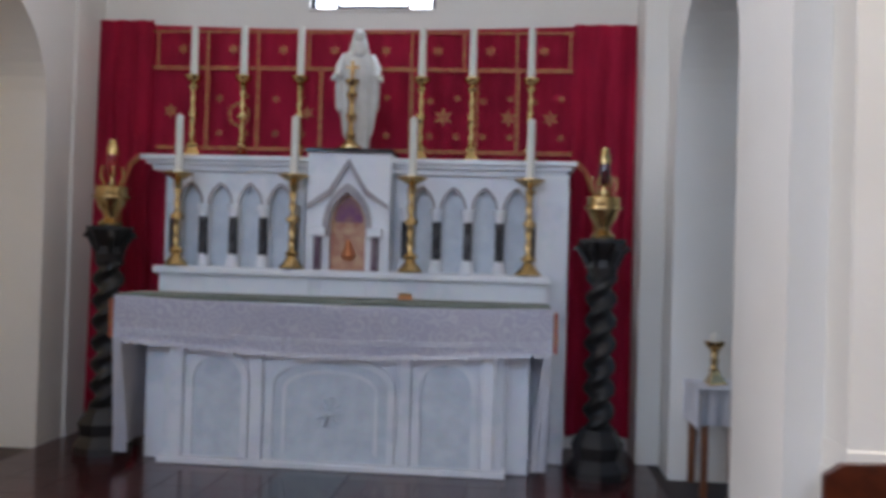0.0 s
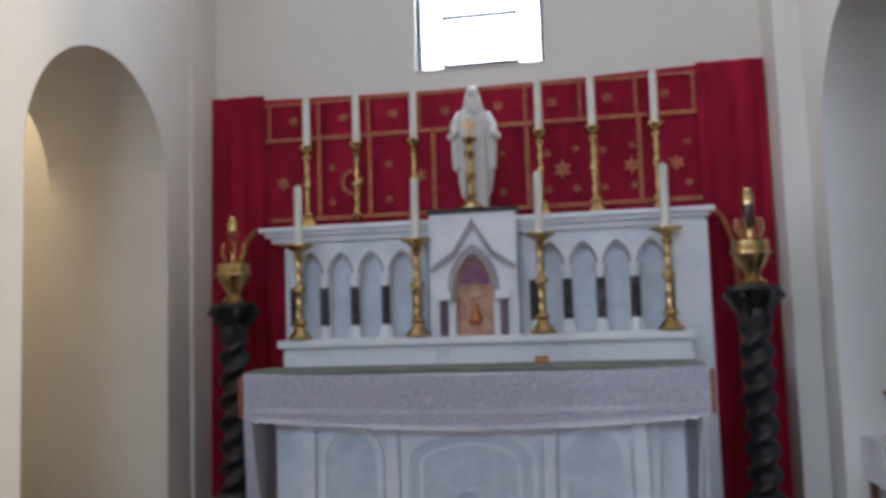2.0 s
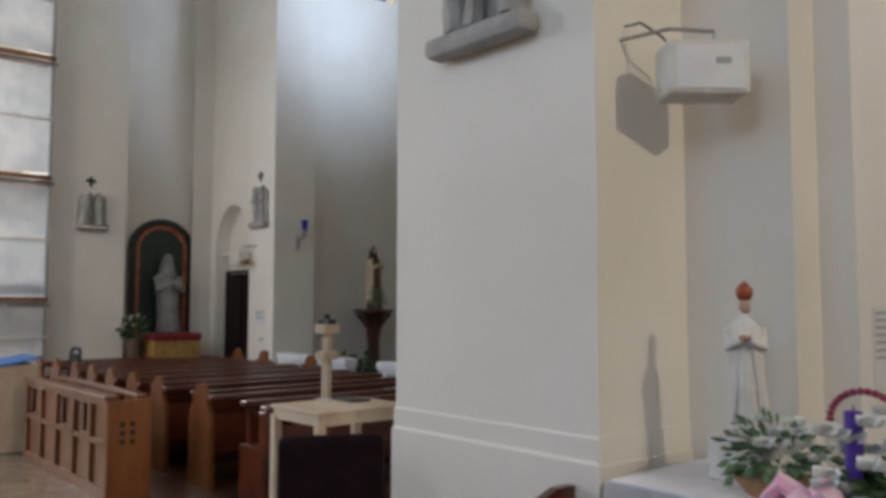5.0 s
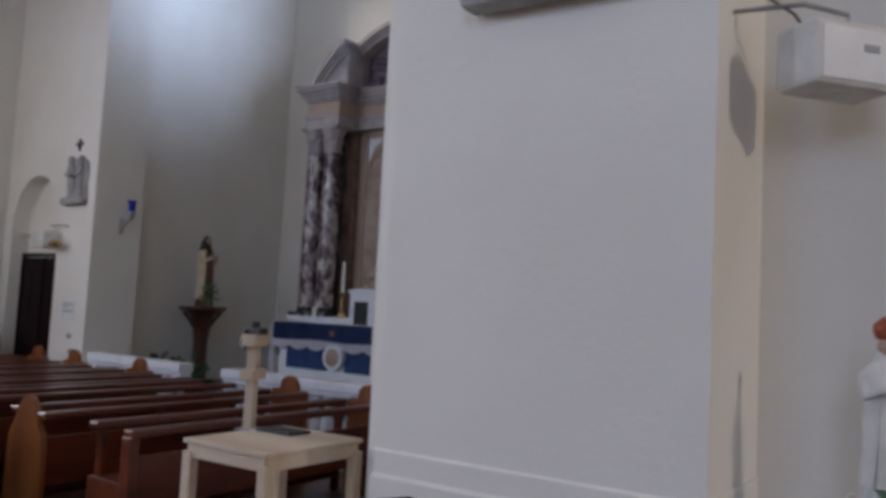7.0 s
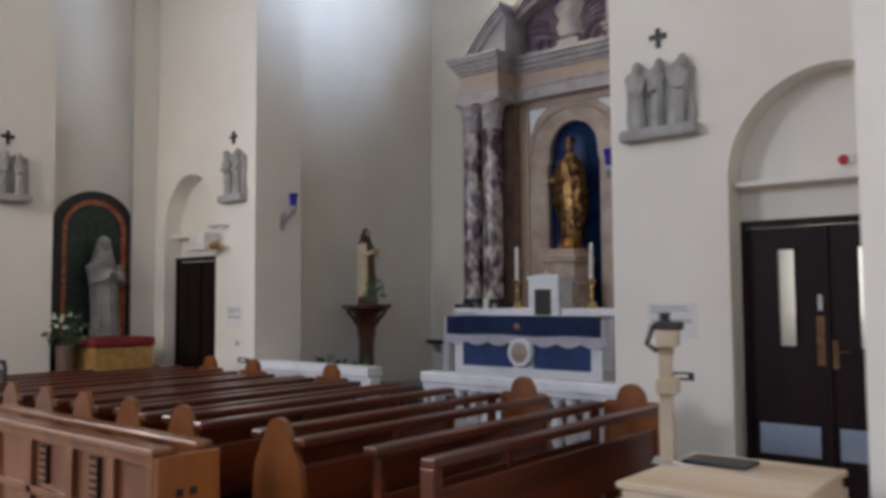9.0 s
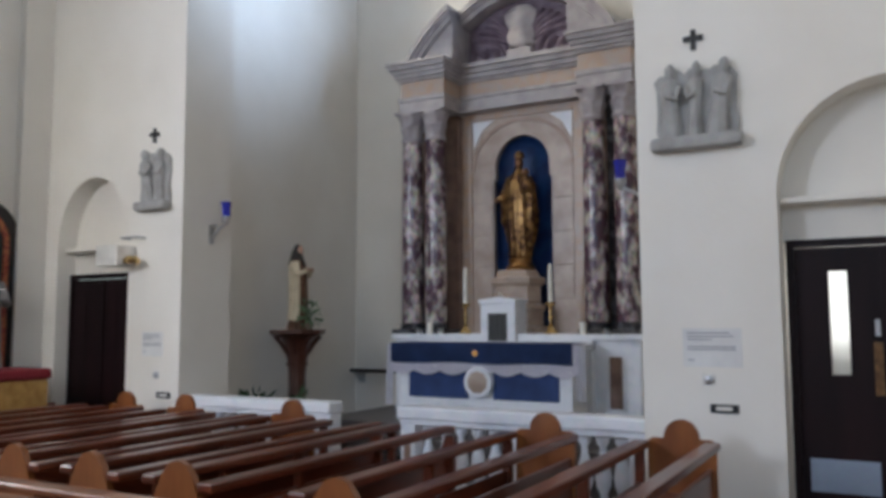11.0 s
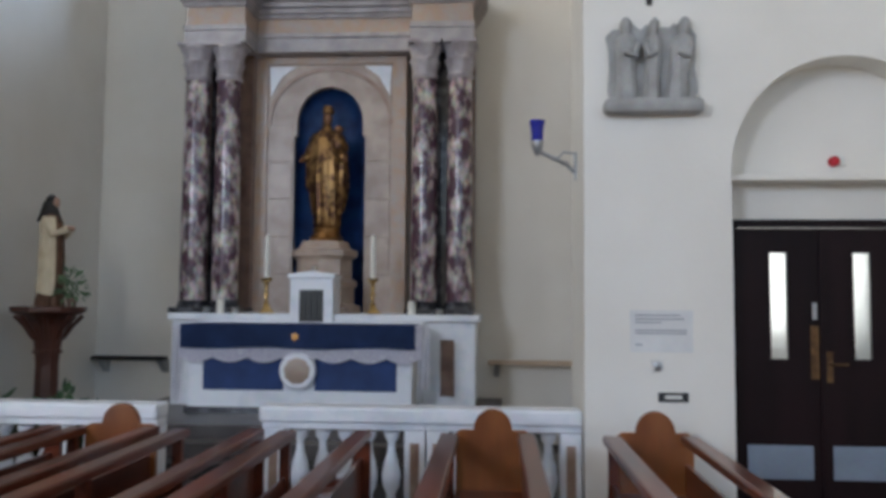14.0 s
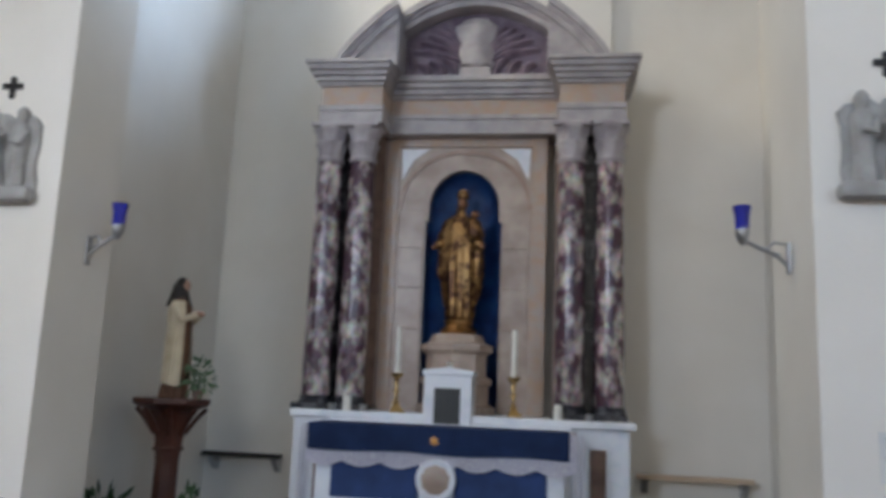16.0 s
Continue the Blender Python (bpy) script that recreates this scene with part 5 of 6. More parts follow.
RED_CROWN = material("red and gilt crown", (0.36, 0.05, 0.03), 0.35, 0.3, second=(0.36, 0.13, 0.05), scale=40)
figure("crowned_statue", (-3.35, 2.59, 1.068), 30, 0.535, [STATUE_WHITE, STATUE_WHITE, SKIN, RED_CROWN], "white robed statue with a red and gilt crown", 0.1, False, 0.86, 0, 0.95)
bk = thing("flower_basket", (-3.16, 2.44, 0.902), "shallow basket with white flowers and green leaves", "basket")
part("basket", lathe([(0.10, 0), (0.14, 0.05), (0.145, 0.06), (0.11, 0.055)], 18), material("wicker", (0.33, 0.19, 0.09), 0.8, bump=0.5, bump_scale=70), bk, "", True)
rng = random.Random(11)
part("leaves", leafy(bmesh.new(), (0, 0, 0.12), (0.17, 0.15, 0.14), 200, 0.06, rng), PALE_LEAF, bk)
PETAL = material("white flower petals", (0.78, 0.79, 0.74), 0.6, second=(0.66, 0.68, 0.66), scale=20)


def blossom(bm, c, r, rng):
    for k in range(9):
        a = k * 2.4
        d = Vector((math.cos(a), math.sin(a), 0.5 + 0.5 * rng.random())).normalized()
        side = d.orthogonal().normalized() * r * 0.42
        p = Vector(c)
        q = [bm.verts.new(p), bm.verts.new(p + d * r * 0.6 + side), bm.verts.new(p + d * r), bm.verts.new(p + d * r * 0.6 - side)]
        bm.faces.new(q)


for k in range(20):
    bm = bmesh.new()
    blossom(bm, (rng.gauss(0, 0.09), rng.gauss(0, 0.08), 0.12 + rng.random() * 0.14), 0.045, rng)
    part("flower", bm, PETAL, bk, "white blossom")

wreath = thing("advent_wreath", (-2.60, 2.22, 0), "evergreen advent wreath with purple and pink candles on a stand", "advent wreath")
part("stand_foot", lathe([(0.2, 0), (0.2, 0.02), (0.03, 0.06)], 18), BLACK, wreath, "", True)
part("stand_pole", lathe([(0.018, 0.05), (0.018, 0.98)], 10), BLACK, wreath, "", True)
part("dish", lathe([(0.05, 0.97), (0.26, 1.0), (0.27, 1.03), (0.2, 1.02)], 20), BLACK, wreath, "", True)
rng = random.Random(21)
g = leafy(bmesh.new(), (0.02, 0, 1.0), (0.26, 0.22, 0.11), 900, 0.065, rng, 0.2)
leafy(g, (0.0, -0.12, 0.82), (0.2, 0.15, 0.22), 620, 0.07, rng, -0.2)
part("greenery", g, LEAF, wreath, "dark evergreen sprays")
g = leafy(bmesh.new(), (0.12, -0.14, 0.86), (0.18, 0.12, 0.2), 220, 0.065, rng, -0.1)
part("pale_greenery", g, PALE_LEAF, wreath, "paler green sprays")
VIOLET = material("violet wax", (0.075, 0.028, 0.30), 0.45, second=(0.06, 0.02, 0.24), scale=8)
PINK = material("pink wax", (0.85, 0.22, 0.50), 0.45, second=(0.75, 0.18, 0.42), scale=8)
for x, y, z0, z1, m in ((-0.17, -0.08, 1.0, 1.255, VIOLET), (0.02, -0.06, 1.0, 1.235, VIOLET), (0.15, 0.02, 1.02, 1.27, VIOLET), (-0.06, -0.02, 1.05, 1.31, PINK)):
    c = part("candle", lathe([(0.026, z0), (0.026, z1 - 0.004), (0.019, z1)], 16, None, (x, y, 0)), m, wreath, "purple candle" if m == VIOLET else "pink candle", True)
    part("wick", lathe([(0.003, z1), (0.002, z1 + 0.015)], 5, None, (x, y, 0)), BLACK, c)
for x, z in ((-0.2, 1.18), (-0.13, 1.22), (-0.16, 1.12), (-0.06, 1.15), (-0.2, 1.05), (0.05, 1.04), (0.22, 1.03), (-0.12, 1.02), (0.1, 0.9)):
    for _ in range(3):
        bm = bmesh.new()
        blossom(bm, (x + rng.gauss(0, 0.02), -0.1 + rng.gauss(0, 0.06), z + rng.gauss(0, 0.02)), 0.05, rng)
        part("white_flower", bm, PETAL, wreath, "white blossom")
BERRY = material("crimson berries", (0.28, 0.02, 0.07), 0.5)
for k in range(16):
    a = math.pi * k / 15
    bm = bmesh.new()
    bmesh.ops.create_icosphere(bm, subdivisions=1, radius=0.013, matrix=Matrix.Translation((-0.15 + 0.1 * math.cos(a), -0.05, 1.22 + 0.09 * math.sin(a))))
    part("berry", bm, BERRY, wreath, "crimson berry", True)
RIBBON = material("pale pink satin", (0.84, 0.42, 0.58), 0.4, second=(0.80, 0.60, 0.68), scale=9)
bm = bmesh.new()
for s in (-1, 1):
    tube([(-0.25, -0.2, 1.0), (-0.25 + s * 0.07, -0.23, 1.05), (-0.25 + s * 0.10, -0.23, 1.0), (-0.25 + s * 0.06, -0.23, 0.95), (-0.25, -0.2, 1.0)], 0.033, bm, 8)
bmesh.ops.create_icosphere(bm, subdivisions=2, radius=0.045, matrix=Matrix.Translation((-0.25, -0.24, 1.0)))
part("bow", bm, RIBBON, wreath, "pink satin bow", True)
for dx, x1 in ((-0.03, -0.30), (0.03, -0.22)):
    bm = hanging(bmesh.new(), x1 - 0.03, x1 + 0.03, 0.6, 0.97, -0.22, 1, 0.03, 0, 8, 8)
    part("ribbon_tail", bm, RIBBON, wreath, "pink ribbon tail", True)

# boxed heater on a bracket
ht = thing("wall_heater", (-3.53, 2.38, 2.40), "white boxed heater hung on a thin metal wall bracket", "heater")
ht.rotation_euler = (0, 0, radians(50.5))
cas = part("casing", cube(0.0, 0.33, 0, 0.19, -0.02, 0.2, 0.02), STATUE_WHITE, ht)
part("front_grille", cube(0.03, 0.30, -0.004, 0.0, 0.0, 0.175, 0.002), material("white enamel", (0.72, 0.74, 0.76), 0.4), cas)
part("badge", cube(0.19, 0.25, -0.007, -0.004, 0.10, 0.125, 0.001), material("dull grey badge", (0.42, 0.43, 0.44), 0.7), cas)
part("bracket_arm", tube([(-0.16, 0.28, 0.10), (-0.16, 0.28, 0.27), (0.04, 0.10, 0.27), (0.22, 0.10, 0.26), (0.22, 0.10, 0.2)], 0.009, None, 6), STEEL, ht)
part("cable", tube([(-0.1, 0.33, 0.28), (-0.12, 0.3, 0.34), (-0.05, 0.2, 0.33), (0.02, 0.12, 0.24), (0.04, 0.1, 0.19)], 0.005, None, 6), BLACK, ht)

# pine table with a post
pt = thing("pine_table", (-6.02, 2.05, 0), "unpainted pine table with a plywood top", "table")
part("top_board", cube(0.0, 0.52, 0.0, 0.3, 0.965, 0.985, 0.003), PINE, pt)
part("top_board", cube(0.0, 0.52, 0.302, 0.61, 0.967, 0.987, 0.003), PINE, pt)
for x0, x1, y0, y1 in ((0.02, 0.50, 0.01, 0.03), (0.02, 0.50, 0.58, 0.6), (0.01, 0.03, 0.02, 0.59), (0.49, 0.51, 0.02, 0.59)):
    part("apron", cube(x0, x1, y0, y1, 0.905, 0.965, 0.002), PINE, pt)
for x in (0.0, 0.47):
    for y in (0.0, 0.56):
        part("leg", cube(x, x + 0.05, y, y + 0.05, 0, 0.93, 0.003), PINE, pt)
for y in (0.01, 0.57):
    part("stretcher", cube(0.05, 0.47, y, y + 0.025, 0.22, 0.27, 0.002), PINE, pt)
po = thing("pine_post", (-6.02, 2.43, 0.986), "pine post with two cross blocks standing on the table", "stand")
po.rotation_euler = (0, 0, radians(-70))
part("upright", cube(-0.023, 0.023, -0.023, 0.023, 0, 0.45, 0.003), PINE, po)
part("upper_block", cube(-0.06, 0.085, -0.026, 0.048, 0.40, 0.455, 0.004), PINE, po)
part("lower_block", cube(-0.055, 0.08, -0.028, 0.046, 0.24, 0.29, 0.004), PINE, po)
part("foot_plate", cube(-0.06, 0.06, -0.05, 0.05, 0, 0.006, 0.001), STEEL, po)
cl = thing("camera_clamp", (-6.0, 2.43, 1.442), "small black clamp on top of the post", "clamp")
part("jaw", cube(-0.05, 0.04, -0.03, 0.03, 0, 0.03, 0.006), BLACK, cl)
part("screw", tube([(-0.02, 0, 0.03), (-0.02, 0, 0.06)], 0.02, None, 8), BLACK, cl)
part("strap", tube([(-0.05, -0.03, 0.02), (-0.07, -0.04, -0.05), (-0.03, -0.05, -0.07)], 0.01, None, 6), BLACK, cl)
pd = thing("black_tablet", (-5.86, 2.5, 0.988), "flat black tablet with a cable on the pine table", "tablet")
part("body", cube(-0.11, 0.11, -0.07, 0.07, 0, 0.012, 0.004), BLACK, pd)
part("cable", tube([(-0.11, 0, 0.006), (-0.15, -0.06, 0.006), (-0.1, -0.12, 0.006), (-0.04, -0.13, 0.006)], 0.004, None, 6), STATUE_WHITE, pd)

# upholstered chair
UPH = material("dark brown upholstery", (0.016, 0.007, 0.009), 0.8, second=(0.010, 0.004, 0.006), scale=8, bump=0.3, bump_scale=90, spec=0.12)
chair = thing("upholstered_chair", (-4.62, 1.62, 0), "dark brown upholstered chair with metal arms", "chair")
chair.rotation_euler = (0, 0, radians(-118))
part("backrest", cube(-0.17, 0.27, -0.035, 0.035, 0.62, 1.02, 0.03), UPH, chair)
part("seat", cube(-0.17, 0.27, 0.05, 0.5, 0.42, 0.49, 0.03), UPH, chair)
for x in (-0.2, 0.3):
    part("arm_frame", tube([(x, 0.46, 0.0), (x, 0.46, 0.60), (x, 0.42, 0.645), (x, 0.05, 0.66), (x, 0.0, 0.63), (x, -0.02, 0.0)], 0.014, None, 8), STEEL, chair, "polished steel arm", True)
    part("arm_pad", cube(x - 0.024, x + 0.024, 0.1, 0.4, 0.655, 0.68, 0.008), BLACK, chair)
for x in (-0.12, 0.22):
    part("back_post", tube([(x, 0.06, 0.44), (x, 0.0, 0.5), (x, -0.03, 0.64)], 0.012, None, 8), STEEL, chair)
part("cross_bar", tube([(-0.2, 0.46, 0.40), (0.3, 0.46, 0.40)], 0.011, None, 8), STEEL, chair)

# short wooden bench end against the pier
bn = thing("prayer_bench", (-3.9, 1.56, 0), "varnished wooden prayer bench with a curved back", "bench")
prof = [(0.0, 0.0), (0.0, 0.74)] + [(0.06 + 0.5 * k / 8, 0.74 + 0.11 * (k / 8) ** 1.6) for k in range(9)] + [(0.66, 0.85), (0.66, 0.0)]
part("back_panel", prism(prof, -0.02, 0.02, "x"), PEW_WOOD, bn)
part("post", cube(-0.05, 0.05, -0.05, 0.05, 0.0, 0.83, 0.02), PEW_WOOD, bn)
# cap lighter and glossier than the rest of the bench
part("post_cap", cube(-0.06, 0.06, -0.06, 0.06, 0.83, 0.86, 0.012), material("pale glossy varnish", (0.42, 0.25, 0.12), 0.15, coat=0.6), bn, "pale shiny cap")
part("seat", cube(-0.35, -0.02, 0.0, 0.66, 0.42, 0.45, 0.006), PEW_WOOD, bn)
part("front_leg", cube(-0.35, -0.30, 0.0, 0.66, 0.0, 0.42), PEW_WOOD, bn)


bt = thing("prayer_bench", (1.13, 2.24, 0), "varnished wooden prayer bench beside the plinth", "bench")
part("end_panel", prism([(0.0, 0.0), (0.0, 0.86), (0.06, 0.9), (0.3, 0.91), (0.36, 0.86), (0.4, 0.0)], 0.0, 0.04, "y"), PEW_WOOD, bt)
part("seat", cube(0.0, 0.36, 0.04, 0.6, 0.42, 0.45, 0.006), PEW_WOOD, bt)
part("end_panel", prism([(0.0, 0.0), (0.0, 0.86), (0.06, 0.9), (0.3, 0.91), (0.36, 0.86), (0.4, 0.0)], 0.6, 0.64, "y"), PEW_WOOD, bt)
part("back", cube(0.36, 0.39, 0.04, 0.6, 0.3, 0.84, 0.006), PEW_WOOD, bt)


# ---- doors ----
DULL_BRASS = material("tarnished brass", (0.20, 0.115, 0.05), 0.5, 0.8, second=(0.10, 0.055, 0.028), scale=20)

def double_door(x0, x1, name, label, share=0.5, glazed=True):
    t = thing(name, (x0, 5.88, 0), label, "door")
    t["kind"] = "structure"
    w = x1 - x0
    split = (w - 0.1) * share
    part("frame", prism([(0, 0), (0, 2.12), (w, 2.12), (w, 0), (w - 0.05, 0), (w - 0.05, 2.07), (0.05, 2.07), (0.05, 0)], -0.02, 0.06), DOOR_WOOD, t)
    for k in range(2):
        a = 0.05 + k * split
        b = (0.05 + split if k == 0 else w - 0.05) - 0.006
        g0 = a + 0.21 if k == 0 else a + 0.20
        leaf = bmesh.new()
        for u0, u1, z0, z1 in ((a, g0, 0.01, 2.06), (g0 + 0.115, b, 0.01, 2.06), (g0, g0 + 0.115, 0.01, 1.2), (g0, g0 + 0.115, 1.9, 2.06)):
            box(leaf, u0, u1, 0.0, 0.045, z0, z1)
        leaf = part("leaf", leaf, DOOR_WOOD, t)
        if not glazed:
            part("panel", cube(g0, g0 + 0.115, 0.005, 0.03, 1.2, 1.9), DOOR_WOOD, leaf)
            continue
        part("glass_pane", cube(g0, g0 + 0.115, 0.015, 0.025, 1.2, 1.9), FROST, leaf, "narrow bright glass pane")
        bead = [(g0 - 0.012, 1.188), (g0 - 0.012, 1.912), (g0 + 0.127, 1.912), (g0 + 0.127, 1.188), (g0 - 0.012, 1.188)]
        bi = [(g0, 1.2), (g0, 1.9), (g0 + 0.115, 1.9), (g0 + 0.115, 1.2), (g0, 1.2)]
        part("glazing_bead", ring_band(bead, bi, -0.01, 0.0), DOOR_WOOD, leaf)
        part("kick_plate", cube(a + 0.05, b - 0.07, -0.006, 0.0, 0.42, 0.64, 0.002), material("brushed blue-grey steel", (0.30, 0.36, 0.45), 0.45, 0.6), leaf, "blue-grey metal grille plate")
        if k == 0:
            part("push_plate", cube(b - 0.075, b - 0.02, -0.008, 0.0, 1.07, 1.42, 0.002), DULL_BRASS, leaf, "worn brass push plate")
            part("lock_plate", cube(b - 0.06, b - 0.03, -0.01, 0.0, 1.46, 1.57, 0.002), STEEL, leaf)
        else:
            hp = part("handle_plate", cube(a + 0.02, a + 0.06, -0.008, 0.0, 1.05, 1.25, 0.002), DULL_BRASS, leaf)
            part("lever", tube([(a + 0.04, 0, 1.17), (a + 0.04, -0.05, 1.17), (a + 0.14, -0.05, 1.17)], 0.009, None, 8), DULL_BRASS, hp)
    part("meeting_strip", cube(0.03 + split, 0.065 + split, -0.018, 0.0, 0.01, 2.06, 0.004), DOOR_WOOD, t)
    return t


double_door(-6.965, -5.535, "door_1", "dark stained double door with narrow glass panes, closed", 0.41)
double_door(-14.505, -13.395, "door_2", "dark stained double door in an arched recess, closed", 0.5, False)
structure("wall_door_glow", cube(-7.1, -5.4, 7.0, 7.05, 0, 2.4), PLASTER, "plastered lobby wall behind the doors", "wall")
structure("lobby_ceiling", cube(-7.1, -5.4, 6.1, 7.0, 2.3, 2.4), PLASTER, "lobby ceiling behind the doors", "ceiling")
bell = thing("alarm_bell", (-6.25, 5.948, 2.52), "small red fire alarm on the lunette", "alarm")
bm = lathe([(0.035, 0), (0.035, 0.03), (0.025, 0.045), (0.01, 0.05)], 16)
bmesh.ops.rotate(bm, verts=bm.verts[:], matrix=Matrix.Rotation(radians(90), 3, "X"))
part("dome", bm, material("red plastic", (0.5, 0.01, 0.02), 0.35), bell, "", True)
part("back_box", cube(0.0, 0.075, -0.02, 0.0, -0.03, 0.03, 0.004), STATUE_WHITE, bell)


# ---- stations and wall fittings ----
def station(name, centre, w, h, turn, label, figures, seed):
    rng = random.Random(seed)
    t = thing(name, centre, label, "relief", "stone stations")
    t.rotation_euler = (0, 0, radians(turn))
    n = 14
    edge = [(w * 0.44 * (1 + rng.uniform(-0.05, 0.05)), -h * 0.36 + h * 0.66 * k / 6) for k in range(7)]
    crest = [(w * (0.40 - 0.80 * k / n), h * (0.34 + 0.05 * rng.random() + 0.05 * abs(math.sin(math.pi * figures * k / n)))) for k in range(n + 1)]
    part("slab", prism(edge + crest + [(-x * (1 + rng.uniform(-0.04, 0.04)), z) for x, z in edge[::-1]], -0.035, 0.0), STONE, t)
    led = cube(-w * 0.5, w * 0.5, -0.13, 0.0, -h * 0.5, -h * 0.35, 0.035)
    for v in led.verts:
        v.co.z += 0.006 * math.sin(v.co.x * 23 + seed)
    part("ledge", led, STONE, t, "", True)
    pitch = w * 0.80 / figures
    for k in range(figures):
        x = (k - (figures - 1) / 2) * pitch
        lean = rng.uniform(-0.012, 0.012)
        ph = rng.uniform(0, 6)
        half = pitch * (0.44 if k != figures // 2 else 0.34)
        bm = bmesh.new()
        rings = []
        for z, rx, ry in ((-0.35, 1.0, 0.9), (-0.3, 1.05, 0.95), (-0.15, 0.92, 0.85), (0.0, 0.86, 0.85), (0.1, 0.95, 0.95), (0.2, 1.0, 0.9), (0.26, 0.85, 0.75), (0.30, 0.45, 0.55), (0.33, 0.42, 0.6), (0.38, 0.52, 0.72), (0.43, 0.48, 0.68), (0.475, 0.2, 0.3)):
            loop = []
            for m in range(28):
                a = 2 * math.pi * m / 28
                f = 1 - (0.16 * abs(math.sin(3.5 * a + ph + 3 * z)) if z < 0.26 else 0.05 * math.sin(6 * a))
                loop.append(bm.verts.new((x + lean * z * 8 + half * rx * f * math.cos(a), -0.05 + 0.075 * ry * f * math.sin(a), z * h)))
            rings.append(loop)
        for p, q in zip(rings, rings[1:]):
            for m in range(28):
                bm.faces.new((p[m], p[(m + 1) % 28], q[(m + 1) % 28], q[m]))
        bm.faces.new(rings[-1])
        reach = rng.choice((-1, 1))
        tube([(x - reach * half * 0.9, -0.08, h * 0.2), (x - reach * half * 0.6, -0.13, h * 0.06), (x + reach * half * 0.3, -0.135, h * 0.10)], 0.02, bm, 8)
        part("carved_figure", bm, STONE, t, "", True)
    return t


station("stone_relief", (-7.50, 5.70, 3.11), 0.64, 0.66, 0, "grey carved stone relief of three robed figures", 3, 1)
station("stone_relief", (-12.97, 5.70, 3.06), 0.46, 0.66, 0, "grey carved stone relief high on the wall", 2, 2)
station("stone_relief", (-14.15, 3.55, 2.93), 0.46, 0.58, 90, "pale carved stone relief on the far pier", 2, 3)
station("stone_relief", (-4.42, 2.27, 3.09), 0.66, 0.70, 0, "grey carved stone relief on the broad pier", 3, 4)


def cross(at, turn):
    t = thing("small_cross", at, "small dark wooden cross above the stone relief", "cross", "station crosses")
    t.rotation_euler = (0, 0, radians(turn))
    part("upright", cube(-0.018, 0.018, -0.02, 0.0, -0.075, 0.075, 0.003), DARK_CARVED, t)
    part("bar", cube(-0.07, 0.07, -0.022, -0.002, -0.01, 0.03, 0.003), DARK_CARVED, t)


cross((-7.51, 5.70, 3.60), 0)
cross((-13.02, 5.70, 3.53), 0)
cross((-14.15, 3.53, 3.36), 90)


def notice(at, turn, w, h, label, lines):
    t = thing("wall_notice", at, label, "notice", "wall notices")
    t.rotation_euler = (0, 0, radians(turn))
    part("sheet", cube(-w / 2, w / 2, -0.006, 0.0, -h / 2, h / 2), material("notice paper", (0.74, 0.73, 0.70), 0.7), t)
    for k, (z, a, b) in enumerate(lines):
        part("text_line", cube(-w / 2 + a * w, -w / 2 + b * w, -0.0075, -0.006, z * h, z * h + 0.010), material("faded grey print", (0.36, 0.36, 0.38), 0.7), t)


LINES = [(0.36, 0.08, 0.8), (0.27, 0.08, 0.86), (0.19, 0.08, 0.5), (0.0, 0.08, 0.9), (-0.07, 0.08, 0.9), (-0.34, 0.08, 0.2)]
notice((-7.45, 5.70, 1.38), 0, 0.40, 0.27, "white printed notice sheet fixed to the wall", LINES)
notice((-12.98, 5.70, 1.36), 0, 0.3, 0.25, "white printed notice sheet fixed to the wall", LINES)
notice((-3.15, 3.43, 1.38), 90, 0.36, 0.34, "printed notice fixed beside the arch", [(0.42, 0.05, 0.95), (0.33, 0.05, 0.95), (0.24, 0.05, 0.95), (0.15, 0.05, 0.95), (0.06, 0.05, 0.95), (-0.04, 0.05, 0.95), (-0.13, 0.05, 0.7)])


def fittings(x, y, z, turn, socket=True):
    t = thing("intercom_button", (x, y, z), "round steel push button on a white plate", "switch", "wall switches")
    t.rotation_euler = (0, 0, radians(turn))
    part("plate", cube(-0.04, 0.04, -0.01, 0, -0.04, 0.04, 0.004), STATUE_WHITE, t)
    bm = lathe([(0.03, 0), (0.03, 0.02), (0.022, 0.026)], 16)
    bmesh.ops.rotate(bm, verts=bm.verts[:], matrix=Matrix.Rotation(radians(90), 3, "X"))
    bmesh.ops.translate(bm, verts=bm.verts[:], vec=(0, -0.01, 0))
    part("button", bm, STEEL, t, "", True)
    if socket:
        s = thing("wall_socket", (x + 0.1, y, z - 0.2), "black framed wall socket with a white insert", "socket", "wall sockets")
        part("frame", cube(-0.095, 0.095, -0.012, 0, -0.03, 0.03, 0.004), BLACK, s)
        part("insert", cube(-0.055, 0.055, -0.016, -0.012, -0.012, 0.014, 0.002), STATUE_WHITE, s)


fittings(-7.48, 5.70, 1.16, 0)
fittings(-12.9, 5.70, 1.05, 0)
fittings(-3.15, 3.52, 1.09, 90, False)


# ---- pews ----
PEW_Y0, PEW_Y1 = 2.75, 5.28


def pew_end(near):
    """Outline in x, z of a shaped end with a round head."""
    if near:
        head = [(0.20, 0.62), (0.15, 0.70), (0.11, 0.80), (0.06, 0.865), (0.0, 0.885), (-0.06, 0.865), (-0.11, 0.80), (-0.15, 0.70), (-0.20, 0.62)]
        return [(0.22, 0.0), (0.22, 0.5)] + head + [(-0.22, 0.5), (-0.22, 0.0)]
    head = [(0.115 * math.cos(math.pi * k / 12), 0.80 + 0.125 * math.sin(math.pi * k / 12)) for k in range(13)]
    return [(0.22, 0.0), (0.22, 0.78), (0.19, 0.80)] + head + [(-0.19, 0.80), (-0.22, 0.78), (-0.22, 0.0)]


